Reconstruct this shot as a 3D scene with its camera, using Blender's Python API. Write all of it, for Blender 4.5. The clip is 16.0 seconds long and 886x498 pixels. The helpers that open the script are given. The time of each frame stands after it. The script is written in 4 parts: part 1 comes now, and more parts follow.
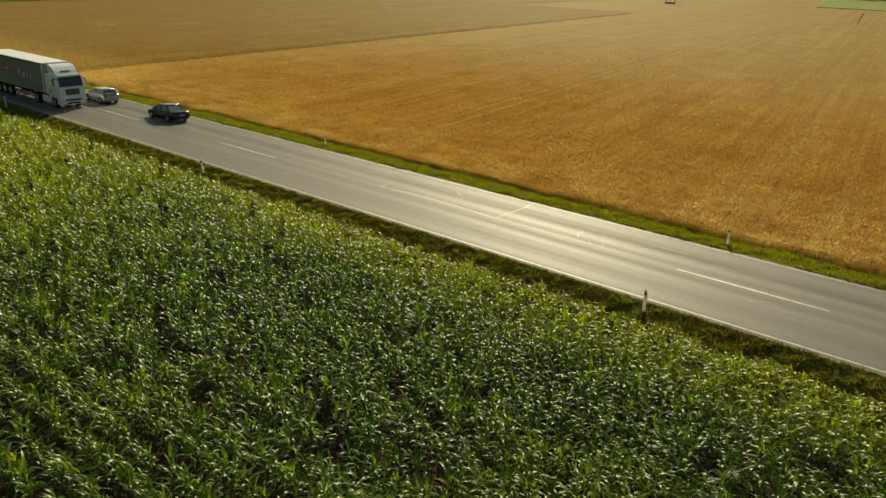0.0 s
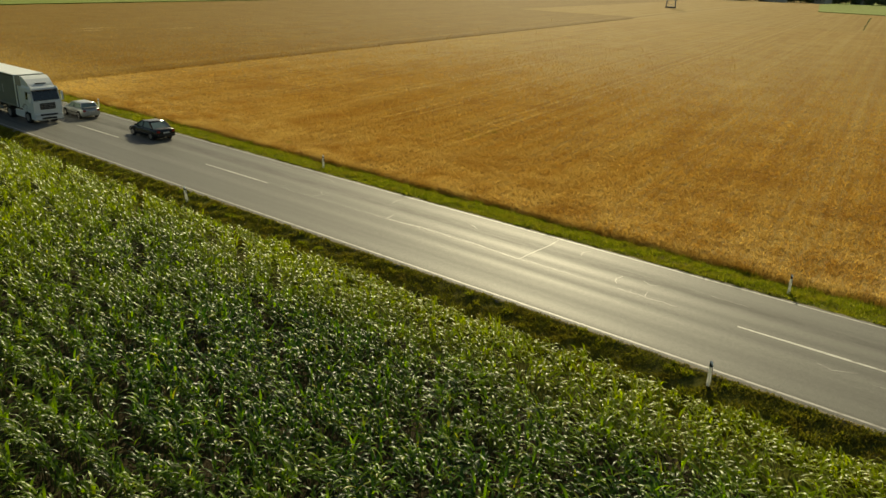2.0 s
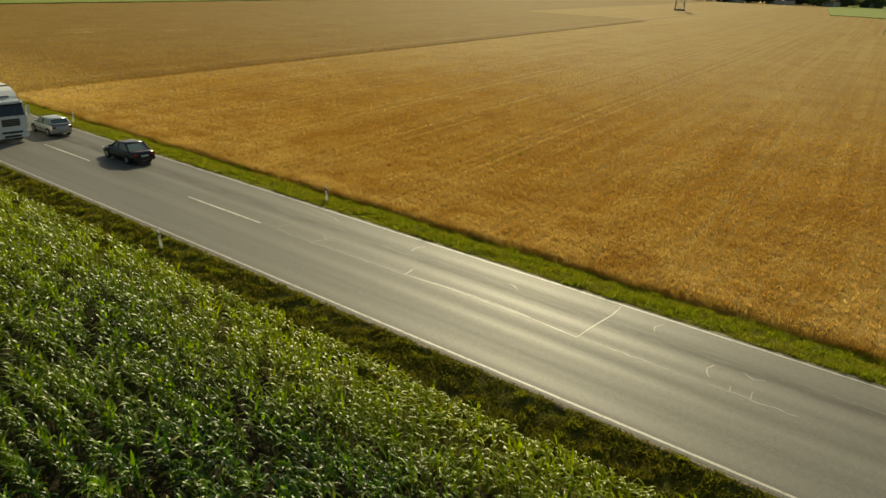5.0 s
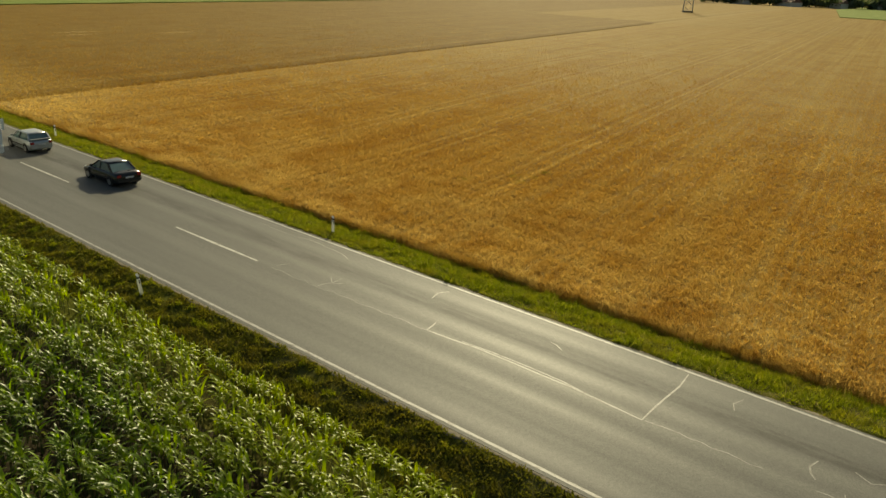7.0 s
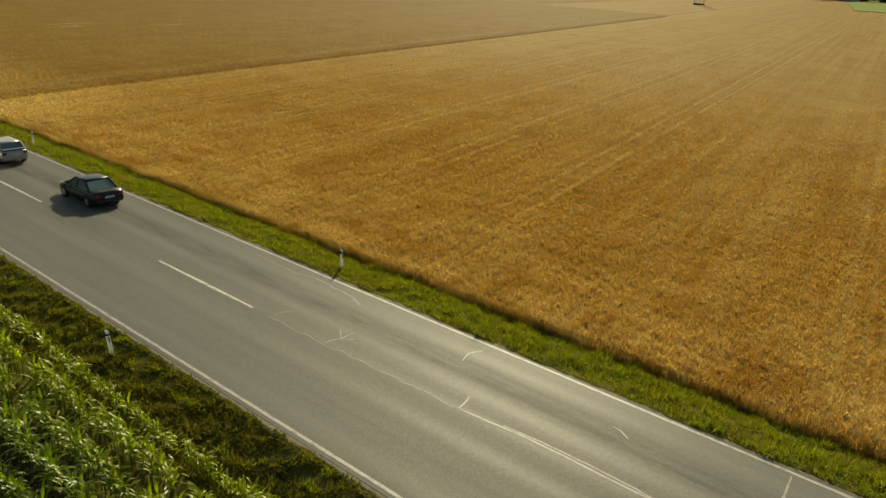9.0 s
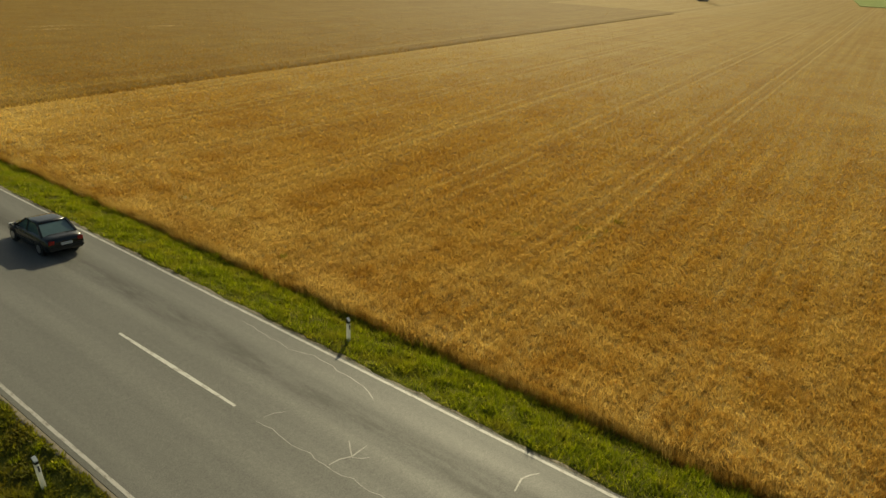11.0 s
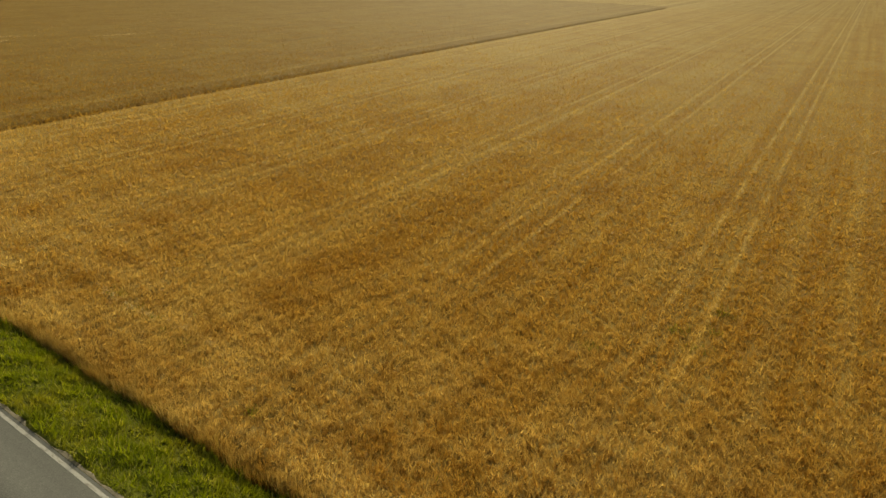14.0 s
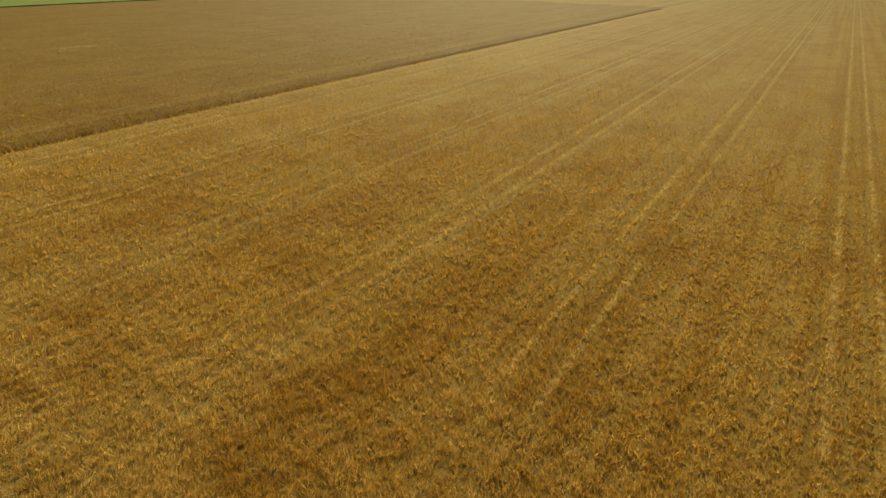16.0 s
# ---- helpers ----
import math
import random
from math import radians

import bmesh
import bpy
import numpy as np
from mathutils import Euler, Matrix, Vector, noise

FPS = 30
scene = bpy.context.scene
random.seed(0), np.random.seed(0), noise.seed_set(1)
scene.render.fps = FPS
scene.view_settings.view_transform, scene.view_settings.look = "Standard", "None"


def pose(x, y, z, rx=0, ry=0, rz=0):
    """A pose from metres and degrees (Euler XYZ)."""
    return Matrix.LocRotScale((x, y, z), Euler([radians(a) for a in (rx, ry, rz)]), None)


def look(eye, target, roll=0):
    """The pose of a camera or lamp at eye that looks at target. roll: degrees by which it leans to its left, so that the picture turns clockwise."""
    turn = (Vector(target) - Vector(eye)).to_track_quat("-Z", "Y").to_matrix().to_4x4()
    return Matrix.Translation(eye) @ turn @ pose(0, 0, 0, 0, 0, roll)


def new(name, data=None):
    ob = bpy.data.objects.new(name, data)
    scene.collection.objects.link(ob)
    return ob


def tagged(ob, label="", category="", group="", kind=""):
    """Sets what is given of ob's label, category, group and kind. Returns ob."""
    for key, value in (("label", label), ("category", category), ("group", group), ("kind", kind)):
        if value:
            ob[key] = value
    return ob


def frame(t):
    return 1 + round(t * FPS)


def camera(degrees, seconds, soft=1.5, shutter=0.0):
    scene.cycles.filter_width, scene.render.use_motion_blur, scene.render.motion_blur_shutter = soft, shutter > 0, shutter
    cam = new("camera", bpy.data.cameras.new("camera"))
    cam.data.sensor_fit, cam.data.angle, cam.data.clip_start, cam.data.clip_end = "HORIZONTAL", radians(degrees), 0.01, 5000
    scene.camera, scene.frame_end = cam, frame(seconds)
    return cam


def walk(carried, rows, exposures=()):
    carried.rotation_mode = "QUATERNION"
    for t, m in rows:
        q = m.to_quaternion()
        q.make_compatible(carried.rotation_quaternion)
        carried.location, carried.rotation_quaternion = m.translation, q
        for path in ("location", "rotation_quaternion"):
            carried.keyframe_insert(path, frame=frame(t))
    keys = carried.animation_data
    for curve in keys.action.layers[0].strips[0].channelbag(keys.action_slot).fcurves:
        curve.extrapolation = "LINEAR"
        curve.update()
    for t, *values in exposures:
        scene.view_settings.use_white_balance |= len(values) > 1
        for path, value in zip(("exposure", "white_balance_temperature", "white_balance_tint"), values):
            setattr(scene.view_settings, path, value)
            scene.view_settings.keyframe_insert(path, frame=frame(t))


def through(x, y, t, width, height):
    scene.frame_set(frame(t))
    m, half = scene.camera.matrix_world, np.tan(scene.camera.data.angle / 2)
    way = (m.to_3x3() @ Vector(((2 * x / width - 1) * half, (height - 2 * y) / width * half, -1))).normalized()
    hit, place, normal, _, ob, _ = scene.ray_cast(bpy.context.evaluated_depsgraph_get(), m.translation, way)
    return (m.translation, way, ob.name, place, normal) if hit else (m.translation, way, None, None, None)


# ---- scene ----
cam = camera(60.5, 16.0)
PATH = [
    (0, (2.213, 4.105, 13.76), (3.663, 5.294, 13.066), 2.0),
    (0.5, (3.169, 5.249, 13.794), (4.623, 6.436, 13.101), 2.2),
    (1, (4.164, 6.487, 13.814), (5.621, 7.669, 13.123), 2.3),
    (1.5, (5.184, 7.672, 13.804), (6.643, 8.855, 13.119), 2.0),
    (2, (6.193, 8.796, 13.79), (7.652, 9.979, 13.104), 2.1),
    (2.5, (7.152, 9.847, 13.766), (8.61, 11.032, 13.083), 2.2),
    (3, (8.106, 10.929, 13.758), (9.564, 12.116, 13.077), 2.3),
    (3.5, (9.087, 12.121, 13.762), (10.546, 13.306, 13.078), 2.4),
    (4, (10.082, 13.328, 13.732), (11.542, 14.511, 13.047), 2.4),
    (6.3, (14.618, 18.698, 13.622), (16.078, 19.881, 12.938), 2.4),
    (6.5, (15.001, 19.169, 13.618), (16.46, 20.355, 12.934), 2.5),
    (7, (15.952, 20.357, 13.6), (17.41, 21.544, 12.917), 2.5),
    (7.5, (16.921, 21.531, 13.623), (18.376, 22.719, 12.938), 2.6),
    (8, (17.912, 22.74, 13.633), (19.365, 23.928, 12.942), 2.7),
    (8.5, (18.917, 23.985, 13.656), (20.369, 25.171, 12.959), 2.8),
    (9, (20.0, 25.236, 13.673), (21.448, 26.422, 12.968), 2.8),
    (9.2, (20.451, 25.789, 13.672), (21.899, 26.974, 12.964), 2.7),
    (11.3, (25.782, 32.088, 13.538), (27.233, 33.265, 12.826), 2.4),
    (11.5, (26.316, 32.739, 13.539), (27.769, 33.914, 12.825), 2.3),
    (12, (27.72, 34.399, 13.556), (29.176, 35.568, 12.84), 2.2),
    (12.5, (29.236, 36.133, 13.597), (30.696, 37.296, 12.877), 1.8),
    (13, (30.807, 37.893, 13.566), (32.271, 39.048, 12.843), 1.6),
    (13.5, (32.361, 39.622, 13.444), (33.831, 40.77, 12.723), 1.5),
    (14, (33.963, 41.439, 13.273), (35.442, 42.579, 12.557), 1.5),
    (14.5, (35.872, 43.564, 13.146), (37.363, 44.692, 12.436), 1.4),
    (15, (37.847, 45.673, 13.107), (39.346, 46.788, 12.395), 1.3),
    (15.5, (39.905, 47.639, 13.133), (41.403, 48.754, 12.416), 0.9),
    (16, (41.895, 49.61, 12.93), (43.398, 50.722, 12.22), 0.8),
]
walk(cam, [(t, look(eye, target, roll)) for t, eye, target, roll in PATH], [(0.0, 0.2, 7600.0, -3.0), (16.0, 0.2, 7600.0, -3.0)])


# ---- sun, sky and exposure ----
SUN_AZ, SUN_EL = 31.0, 31.0          # degrees from +x towards +y, and above the ground
sun_dir = Vector((math.cos(radians(SUN_EL)) * math.cos(radians(SUN_AZ)), math.cos(radians(SUN_EL)) * math.sin(radians(SUN_AZ)), math.sin(radians(SUN_EL))))
sun = new("sun", bpy.data.lights.new("sun", "SUN"))
sun.data.energy, sun.data.angle, sun.data.color = 4.4, radians(0.6), (1.0, 0.89, 0.68)
sun.rotation_euler = sun_dir.to_track_quat("Z", "Y").to_euler()
sun.location = (60, 60, 60)
world = bpy.data.worlds.new("sky")
scene.world = world
world.use_nodes = True
wn = world.node_tree.nodes
sky = wn.new("ShaderNodeTexSky")
sky.sky_type, sky.sun_disc = "NISHITA", False
sky.sun_elevation, sky.sun_rotation = radians(SUN_EL), radians(90 - SUN_AZ)
sky.dust_density, sky.ozone_density = 3.0, 1.0
wn["Background"].inputs["Strength"].default_value = 0.065
world.node_tree.links.new(sky.outputs[0], wn["Background"].inputs["Color"])


# ---- materials ----
def node(tree, kind, **inputs):
    n = tree.nodes.new("ShaderNode" + kind)
    for key, value in inputs.items():
        n.inputs[key.replace("_", " ")].default_value = value
    return n


def base(name):
    m = bpy.data.materials.new(name)
    m.use_nodes = True
    t = m.node_tree
    return m, t, t.nodes["Principled BSDF"], t.nodes["Material Output"]


def ramp(tree, source, stops):
    r = tree.nodes.new("ShaderNodeValToRGB")
    while len(r.color_ramp.elements) < len(stops):
        r.color_ramp.elements.new(0.5)
    for e, (p, c) in zip(r.color_ramp.elements, stops):
        e.position, e.color = p, (*c, 1)
    tree.links.new(source, r.inputs[0])
    return r.outputs[0]


def mix(tree, a, b, fac, blend="MIX"):
    n = tree.nodes.new("ShaderNodeMix")
    n.data_type, n.blend_type = "RGBA", blend
    for socket, value in ((n.inputs[0], fac), (n.inputs[6], a), (n.inputs[7], b)):
        if hasattr(value, "is_output"):
            tree.links.new(value, socket)
        else:
            socket.default_value = (*value, 1) if isinstance(value, tuple) else value
    return n.outputs[2]


def coords(tree, scale=(1, 1, 1), turn=0.0):
    g = tree.nodes.new("ShaderNodeNewGeometry")
    m = tree.nodes.new("ShaderNodeMapping")
    m.vector_type = "POINT"
    m.inputs["Rotation"].default_value = (0, 0, radians(turn))
    tree.links.new(g.outputs["Position"], m.inputs["Vector"])
    k = tree.nodes.new("ShaderNodeVectorMath")
    k.operation = "MULTIPLY"
    tree.links.new(m.outputs[0], k.inputs[0])
    k.inputs[1].default_value = scale
    return k.outputs[0]


def noise_of(tree, vector, scale, detail=4.0, rough=0.55):
    n = node(tree, "TexNoise", Scale=scale, Detail=detail, Roughness=rough)
    tree.links.new(vector, n.inputs["Vector"])
    return n.outputs["Fac"]


def bump(tree, height, strength, distance, target):
    b = node(tree, "Bump", Strength=strength, Distance=distance)
    tree.links.new(height, b.inputs["Height"])
    tree.links.new(b.outputs[0], target.inputs["Normal"])


def plain(name, colour, rough=0.5, metal=0.0, vary=0.15, scale=3.0):
    """Paint, plastic or metal with slight soiling."""
    m, t, p, _ = base(name)
    f = noise_of(t, coords(t), scale, 5)
    dark = tuple(c * (1 - vary) for c in colour)
    t.links.new(ramp(t, f, [(0.35, dark), (0.65, colour)]), p.inputs["Base Color"])
    p.inputs["Roughness"].default_value, p.inputs["Metallic"].default_value = rough, metal
    return m


def leafy(name, stops, through_colour, through=0.35, rough=0.4, patch=None, patch_scale=0.15, spec=0.5, margin=None):
    """Thin leaves: a glossy front, light shining through, a tone of its own for every leaf."""
    m, t, p, out = base(name)
    g = t.nodes.new("ShaderNodeNewGeometry")
    colour = ramp(t, g.outputs["Random Per Island"], stops)
    if patch:
        f = noise_of(t, coords(t), patch_scale, 3)
        colour = mix(t, colour, patch, ramp(t, f, [(0.45, (0, 0, 0)), (0.7, (0.6, 0.6, 0.6))]))
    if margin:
        # mixed towards the margin colour near the road edge and at the far end
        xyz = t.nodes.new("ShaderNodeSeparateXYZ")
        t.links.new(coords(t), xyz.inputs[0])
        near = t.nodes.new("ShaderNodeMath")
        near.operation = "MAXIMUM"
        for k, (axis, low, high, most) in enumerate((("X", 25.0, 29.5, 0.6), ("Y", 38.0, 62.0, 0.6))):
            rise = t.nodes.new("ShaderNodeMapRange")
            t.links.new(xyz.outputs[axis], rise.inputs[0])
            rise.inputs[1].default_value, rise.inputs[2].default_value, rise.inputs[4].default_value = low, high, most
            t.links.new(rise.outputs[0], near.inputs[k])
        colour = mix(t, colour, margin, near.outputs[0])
    t.links.new(colour, p.inputs["Base Color"])
    p.inputs["Roughness"].default_value = rough
    p.inputs["Specular IOR Level"].default_value = spec
    tr = t.nodes.new("ShaderNodeBsdfTranslucent")
    t.links.new(mix(t, colour, through_colour, 1.0, "MULTIPLY"), tr.inputs["Color"])
    s = t.nodes.new("ShaderNodeMixShader")
    s.inputs[0].default_value = through
    t.links.new(p.outputs[0], s.inputs[1])
    t.links.new(tr.outputs[0], s.inputs[2])
    t.links.new(s.outputs[0], out.inputs["Surface"])
    return m


FIELD_TURN = 9.7                      # degrees by which the drill rows lean from +x


def crop_tone(t, low, high, straw, warm=1.0):
    """The crop's colour over the field: drill strips, tramline pairs every 9.8 m and ripe patches."""
    low, high, straw = [(r, g * warm, b * warm ** 4) for r, g, b in (low, high, straw)]
    rows = noise_of(t, coords(t, (0.010, 0.75, 0.0), -FIELD_TURN), 1.0, 4, 0.65)
    patches = noise_of(t, coords(t), 0.07, 4)
    c = mix(t, low, high, ramp(t, rows, [(0.40, (0, 0, 0)), (0.60, (1, 1, 1))]))
    bands = noise_of(t, coords(t, (0.003, 0.30, 0.0), -FIELD_TURN), 1.0, 3, 0.7)
    c = mix(t, c, straw, ramp(t, bands, [(0.50, (0, 0, 0)), (0.62, (0.38, 0.38, 0.38))]))
    c = mix(t, c, tuple(0.8 * k for k in low), ramp(t, bands, [(0.36, (0.15, 0.15, 0.15)), (0.46, (0, 0, 0))]))
    c = mix(t, c, straw, ramp(t, patches, [(0.52, (0, 0, 0)), (0.75, (0.5, 0.5, 0.5))]))
    ripe = noise_of(t, coords(t), 0.16, 3)
    c = mix(t, c, (low[0] * 0.80, low[1] * 0.70, low[2] * 0.55), ramp(t, ripe, [(0.36, (0.4, 0.4, 0.4)), (0.54, (0, 0, 0))]))
    xyz = t.nodes.new("ShaderNodeSeparateXYZ")
    t.links.new(coords(t, (1, 1, 1), -FIELD_TURN), xyz.inputs[0])
    head = t.nodes.new("ShaderNodeMapRange")
    where = t.nodes.new("ShaderNodeSeparateXYZ")
    t.links.new(coords(t), where.inputs[0])
    t.links.new(where.outputs["X"], head.inputs[0])
    head.inputs[1].default_value, head.inputs[2].default_value = 45.0, 62.0
    head = head.outputs[0]
    v = xyz.outputs["Y"]
    for op, value in (("SUBTRACT", 34.55), ("MODULO", 9.8), ("SUBTRACT", 4.9), ("ABSOLUTE", 0), ("SUBTRACT", 0.85), ("ABSOLUTE", 0)):
        n = t.nodes.new("ShaderNodeMath")
        n.operation = op
        t.links.new(v, n.inputs[0])
        n.inputs[1].default_value = value
        v = n.outputs[0]
    broken = noise_of(t, coords(t, (0.25, 0.25, 1)), 1.0, 3)
    line = mix(t, ramp(t, v, [(0.06, (0.72, 0.72, 0.72)), (0.22, (0, 0, 0))]), (0.0, 0.0, 0.0), ramp(t, broken, [(0.36, (1, 1, 1)), (0.52, (0, 0, 0))]))
    line = mix(t, (0.0, 0.0, 0.0), line, head)
    c = mix(t, c, tuple(1.2 * k for k in straw), line)
    span = t.nodes.new("ShaderNodeMapRange")
    t.links.new(xyz.outputs["Y"], span.inputs[0])
    span.inputs[1].default_value, span.inputs[2].default_value = 76.0, 100.0
    span = span.outputs[0]
    corner = mix(t, ramp(t, span, [(0.1, (0, 0, 0)), (0.45, (1, 1, 1))]), ramp(t, head, [(0.3, (1, 1, 1)), (1.0, (0.15, 0.15, 0.15))]), 1.0, "MULTIPLY")
    c = mix(t, c, tuple(1.4 * k for k in straw), mix(t, corner, ramp(t, noise_of(t, coords(t), 0.8, 5, 0.7), [(0.35, (0.2, 0.2, 0.2)), (0.6, (1, 1, 1))]), 1.0, "MULTIPLY"))
    uneven = noise_of(t, coords(t, (0.12, 0.5, 1), -FIELD_TURN), 1.0, 4, 0.7)
    rim = ramp(t, span, [(0.60, (0, 0, 0)), (0.64, (0.5, 0.5, 0.5)), (0.685, (0.5, 0.5, 0.5)), (0.70, (0, 0, 0)), (0.86, (0, 0, 0)), (0.885, (0.6, 0.6, 0.6)), (0.92, (0.6, 0.6, 0.6)), (0.95, (0, 0, 0))])
    c = mix(t, c, tuple(1.15 * k for k in straw), mix(t, rim, ramp(t, uneven, [(0.35, (0.3, 0.3, 0.3)), (0.6, (1, 1, 1))]), 1.0, "MULTIPLY"))
    # shadow in the dip behind the field boundary, painted as a darker band
    c = mix(t, c, tuple(0.62 * k for k in low), ramp(t, span, [(0.70, (0, 0, 0)), (0.715, (0.32, 0.32, 0.32)), (0.84, (0.22, 0.22, 0.22)), (0.87, (0, 0, 0))]))
    beyond = t.nodes.new("ShaderNodeMath")
    beyond.operation = "GREATER_THAN"
    t.links.new(xyz.outputs["Y"], beyond.inputs[0])
    beyond.inputs[1].default_value = 97.0
    streak = noise_of(t, coords(t, (0.045, 0.55, 0.0), -FIELD_TURN), 1.0, 4, 0.7)
    c = mix(t, c, tuple(0.66 * k for k in low), mix(t, beyond.outputs[0], ramp(t, streak, [(0.56, (0, 0, 0)), (0.68, (0.55, 0.55, 0.55))]), 1.0, "MULTIPLY"))
    c = mix(t, c, straw, mix(t, beyond.outputs[0], ramp(t, streak, [(0.32, (0.5, 0.5, 0.5)), (0.42, (0, 0, 0))]), 1.0, "MULTIPLY"))
    pale = mix(t, ramp(t, head, [(0.0, (0.85, 0.85, 0.85)), (1.0, (0, 0, 0))]), ramp(t, noise_of(t, coords(t, (1, 0.6, 1)), 0.45, 5, 0.65), [(0.42, (0, 0, 0)), (0.62, (1, 1, 1))]), 1.0, "MULTIPLY")
    c = mix(t, c, tuple(1.2 * k for k in straw), pale)
    dark = ramp(t, v, [(0.34, (0, 0, 0)), (0.45, (0.3, 0.3, 0.3)), (0.65, (0, 0, 0))])
    return mix(t, c, tuple(0.6 * k for k in low), dark)


def wheat_material(name, gain=1.0, through=0.6, warm=1.0):
    m, t, p, out = base(name)
    g = t.nodes.new("ShaderNodeNewGeometry")
    field = crop_tone(t, (0.545 * gain, 0.307 * gain, 0.052 * gain), (0.64 * gain, 0.395 * gain, 0.086 * gain), (0.685 * gain, 0.492 * gain, 0.15 * gain), warm)
    own = ramp(t, g.outputs["Random Per Island"], [(0.0, (0.35, 0.55, 0.3)), (0.012, (0.68, 0.60, 0.52)), (0.4, (0.95, 0.93, 0.9)), (0.85, (1.06, 1.04, 1.02)), (0.95, (1.14, 1.15, 1.2)), (1.0, (1.25, 1.28, 1.4))])
    colour = mix(t, field, own, 1.0, "MULTIPLY")
    t.links.new(colour, p.inputs["Base Color"])
    p.inputs["Roughness"].default_value = 0.5
    p.inputs["Specular IOR Level"].default_value = 0.10
    tr = t.nodes.new("ShaderNodeBsdfTranslucent")
    t.links.new(colour, tr.inputs["Color"])
    s = t.nodes.new("ShaderNodeMixShader")
    s.inputs[0].default_value = through
    t.links.new(p.outputs[0], s.inputs[1])
    t.links.new(tr.outputs[0], s.inputs[2])
    t.links.new(s.outputs[0], out.inputs["Surface"])
    return m


def canopy_material(name, gain=1.0, warm=1.0):
    m, t, p, _ = base(name)
    field = crop_tone(t, (0.362 * gain, 0.219 * gain, 0.050 * gain), (0.422 * gain, 0.281 * gain, 0.073 * gain), (0.46 * gain, 0.329 * gain, 0.118 * gain), warm)
    fine = noise_of(t, coords(t, (1, 1.6, 1), -FIELD_TURN), 2.2, 8, 0.75)
    grain = ramp(t, fine, [(0.3, (0.82, 0.79, 0.74)), (0.55, (1, 1, 1)), (0.75, (1.2, 1.2, 1.25))])
    t.links.new(mix(t, field, grain, 1.0, "MULTIPLY"), p.inputs["Base Color"])
    p.inputs["Roughness"].default_value = 0.8
    p.inputs["Specular IOR Level"].default_value = 0.02
    bump(t, fine, 0.6, 0.10, p)
    return m


def asphalt_material():
    m, t, p, _ = base("asphalt")
    lanes = noise_of(t, coords(t, (1.0, 0.010, 1)), 0.75, 2, 0.5)
    worn = noise_of(t, coords(t, (1, 0.12, 1)), 0.55, 4, 0.5)
    grit = noise_of(t, coords(t), 26, 6, 0.8)
    c = ramp(t, lanes, [(0.34, (0.114, 0.112, 0.102)), (0.5, (0.139, 0.136, 0.124)), (0.64, (0.157, 0.153, 0.138))])
    c = mix(t, c, (0.088, 0.086, 0.078), ramp(t, worn, [(0.5, (0, 0, 0)), (0.75, (0.4, 0.4, 0.4))]))
    mottle = noise_of(t, coords(t, (1, 0.8, 1)), 7.0, 5, 0.75)
    c = mix(t, c, ramp(t, mottle, [(0.35, (0.93, 0.93, 0.93)), (0.5, (1, 1, 1)), (0.7, (1.10, 1.10, 1.09))]), 1.0, "MULTIPLY")
    xyz = t.nodes.new("ShaderNodeSeparateXYZ")
    t.links.new(coords(t), xyz.inputs[0])
    for centre in (39.2,):
        v = xyz.outputs["X"]
        for op, value in (("SUBTRACT", centre), ("ABSOLUTE", 0)):
            n = t.nodes.new("ShaderNodeMath")
            n.operation = op
            t.links.new(v, n.inputs[0])
            n.inputs[1].default_value = value
            v = n.outputs[0]
        blotch = noise_of(t, coords(t, (1, 0.16, 1)), 1.6, 5, 0.65)
        spot = mix(t, ramp(t, v, [(0.2, (0.6, 0.6, 0.6)), (0.7, (0, 0, 0))]), ramp(t, blotch, [(0.40, (0, 0, 0)), (0.58, (1, 1, 1))]), 1.0, "MULTIPLY")
        c = mix(t, c, (0.055, 0.052, 0.046), spot)
    c = mix(t, c, ramp(t, grit, [(0.3, (0.6, 0.6, 0.6)), (0.7, (1.3, 1.3, 1.28))]), 1.0, "MULTIPLY")
    t.links.new(c, p.inputs["Base Color"])
    t.links.new(ramp(t, lanes, [(0.36, (0.60, 0.60, 0.60)), (0.64, (0.49, 0.49, 0.49))]), p.inputs["Roughness"])
    p.inputs["Specular IOR Level"].default_value = 0.09
    bump(t, grit, 0.6, 0.006, p)
    return m


def worn_paint_material(name, colour, wear=0.5):
    """Road paint through which the asphalt shows in chips."""
    m, t, p, _ = base(name)
    f = noise_of(t, coords(t, (1, 0.35, 1)), 7.0, 6, 0.7)
    t.links.new(ramp(t, f, [(wear - 0.12, (0.17, 0.155, 0.13)), (wear + 0.02, colour)]), p.inputs["Base Color"])
    p.inputs["Roughness"].default_value = 0.6
    return m


def ground_material():
    m, t, p, _ = base("grassy_soil")
    a = noise_of(t, coords(t), 1.3, 6, 0.65)
    b = noise_of(t, coords(t), 0.11, 3)
    c = ramp(t, a, [(0.3, (0.075, 0.075, 0.014)), (0.5, (0.11, 0.115, 0.018)), (0.7, (0.15, 0.145, 0.026))])
    c = mix(t, c, (0.10, 0.075, 0.035), ramp(t, b, [(0.45, (0, 0, 0)), (0.7, (0.6, 0.6, 0.6))]))
    t.links.new(c, p.inputs["Base Color"])
    p.inputs["Roughness"].default_value = 0.95
    p.inputs["Specular IOR Level"].default_value = 0.04
    bump(t, a, 0.8, 0.12, p)
    return m


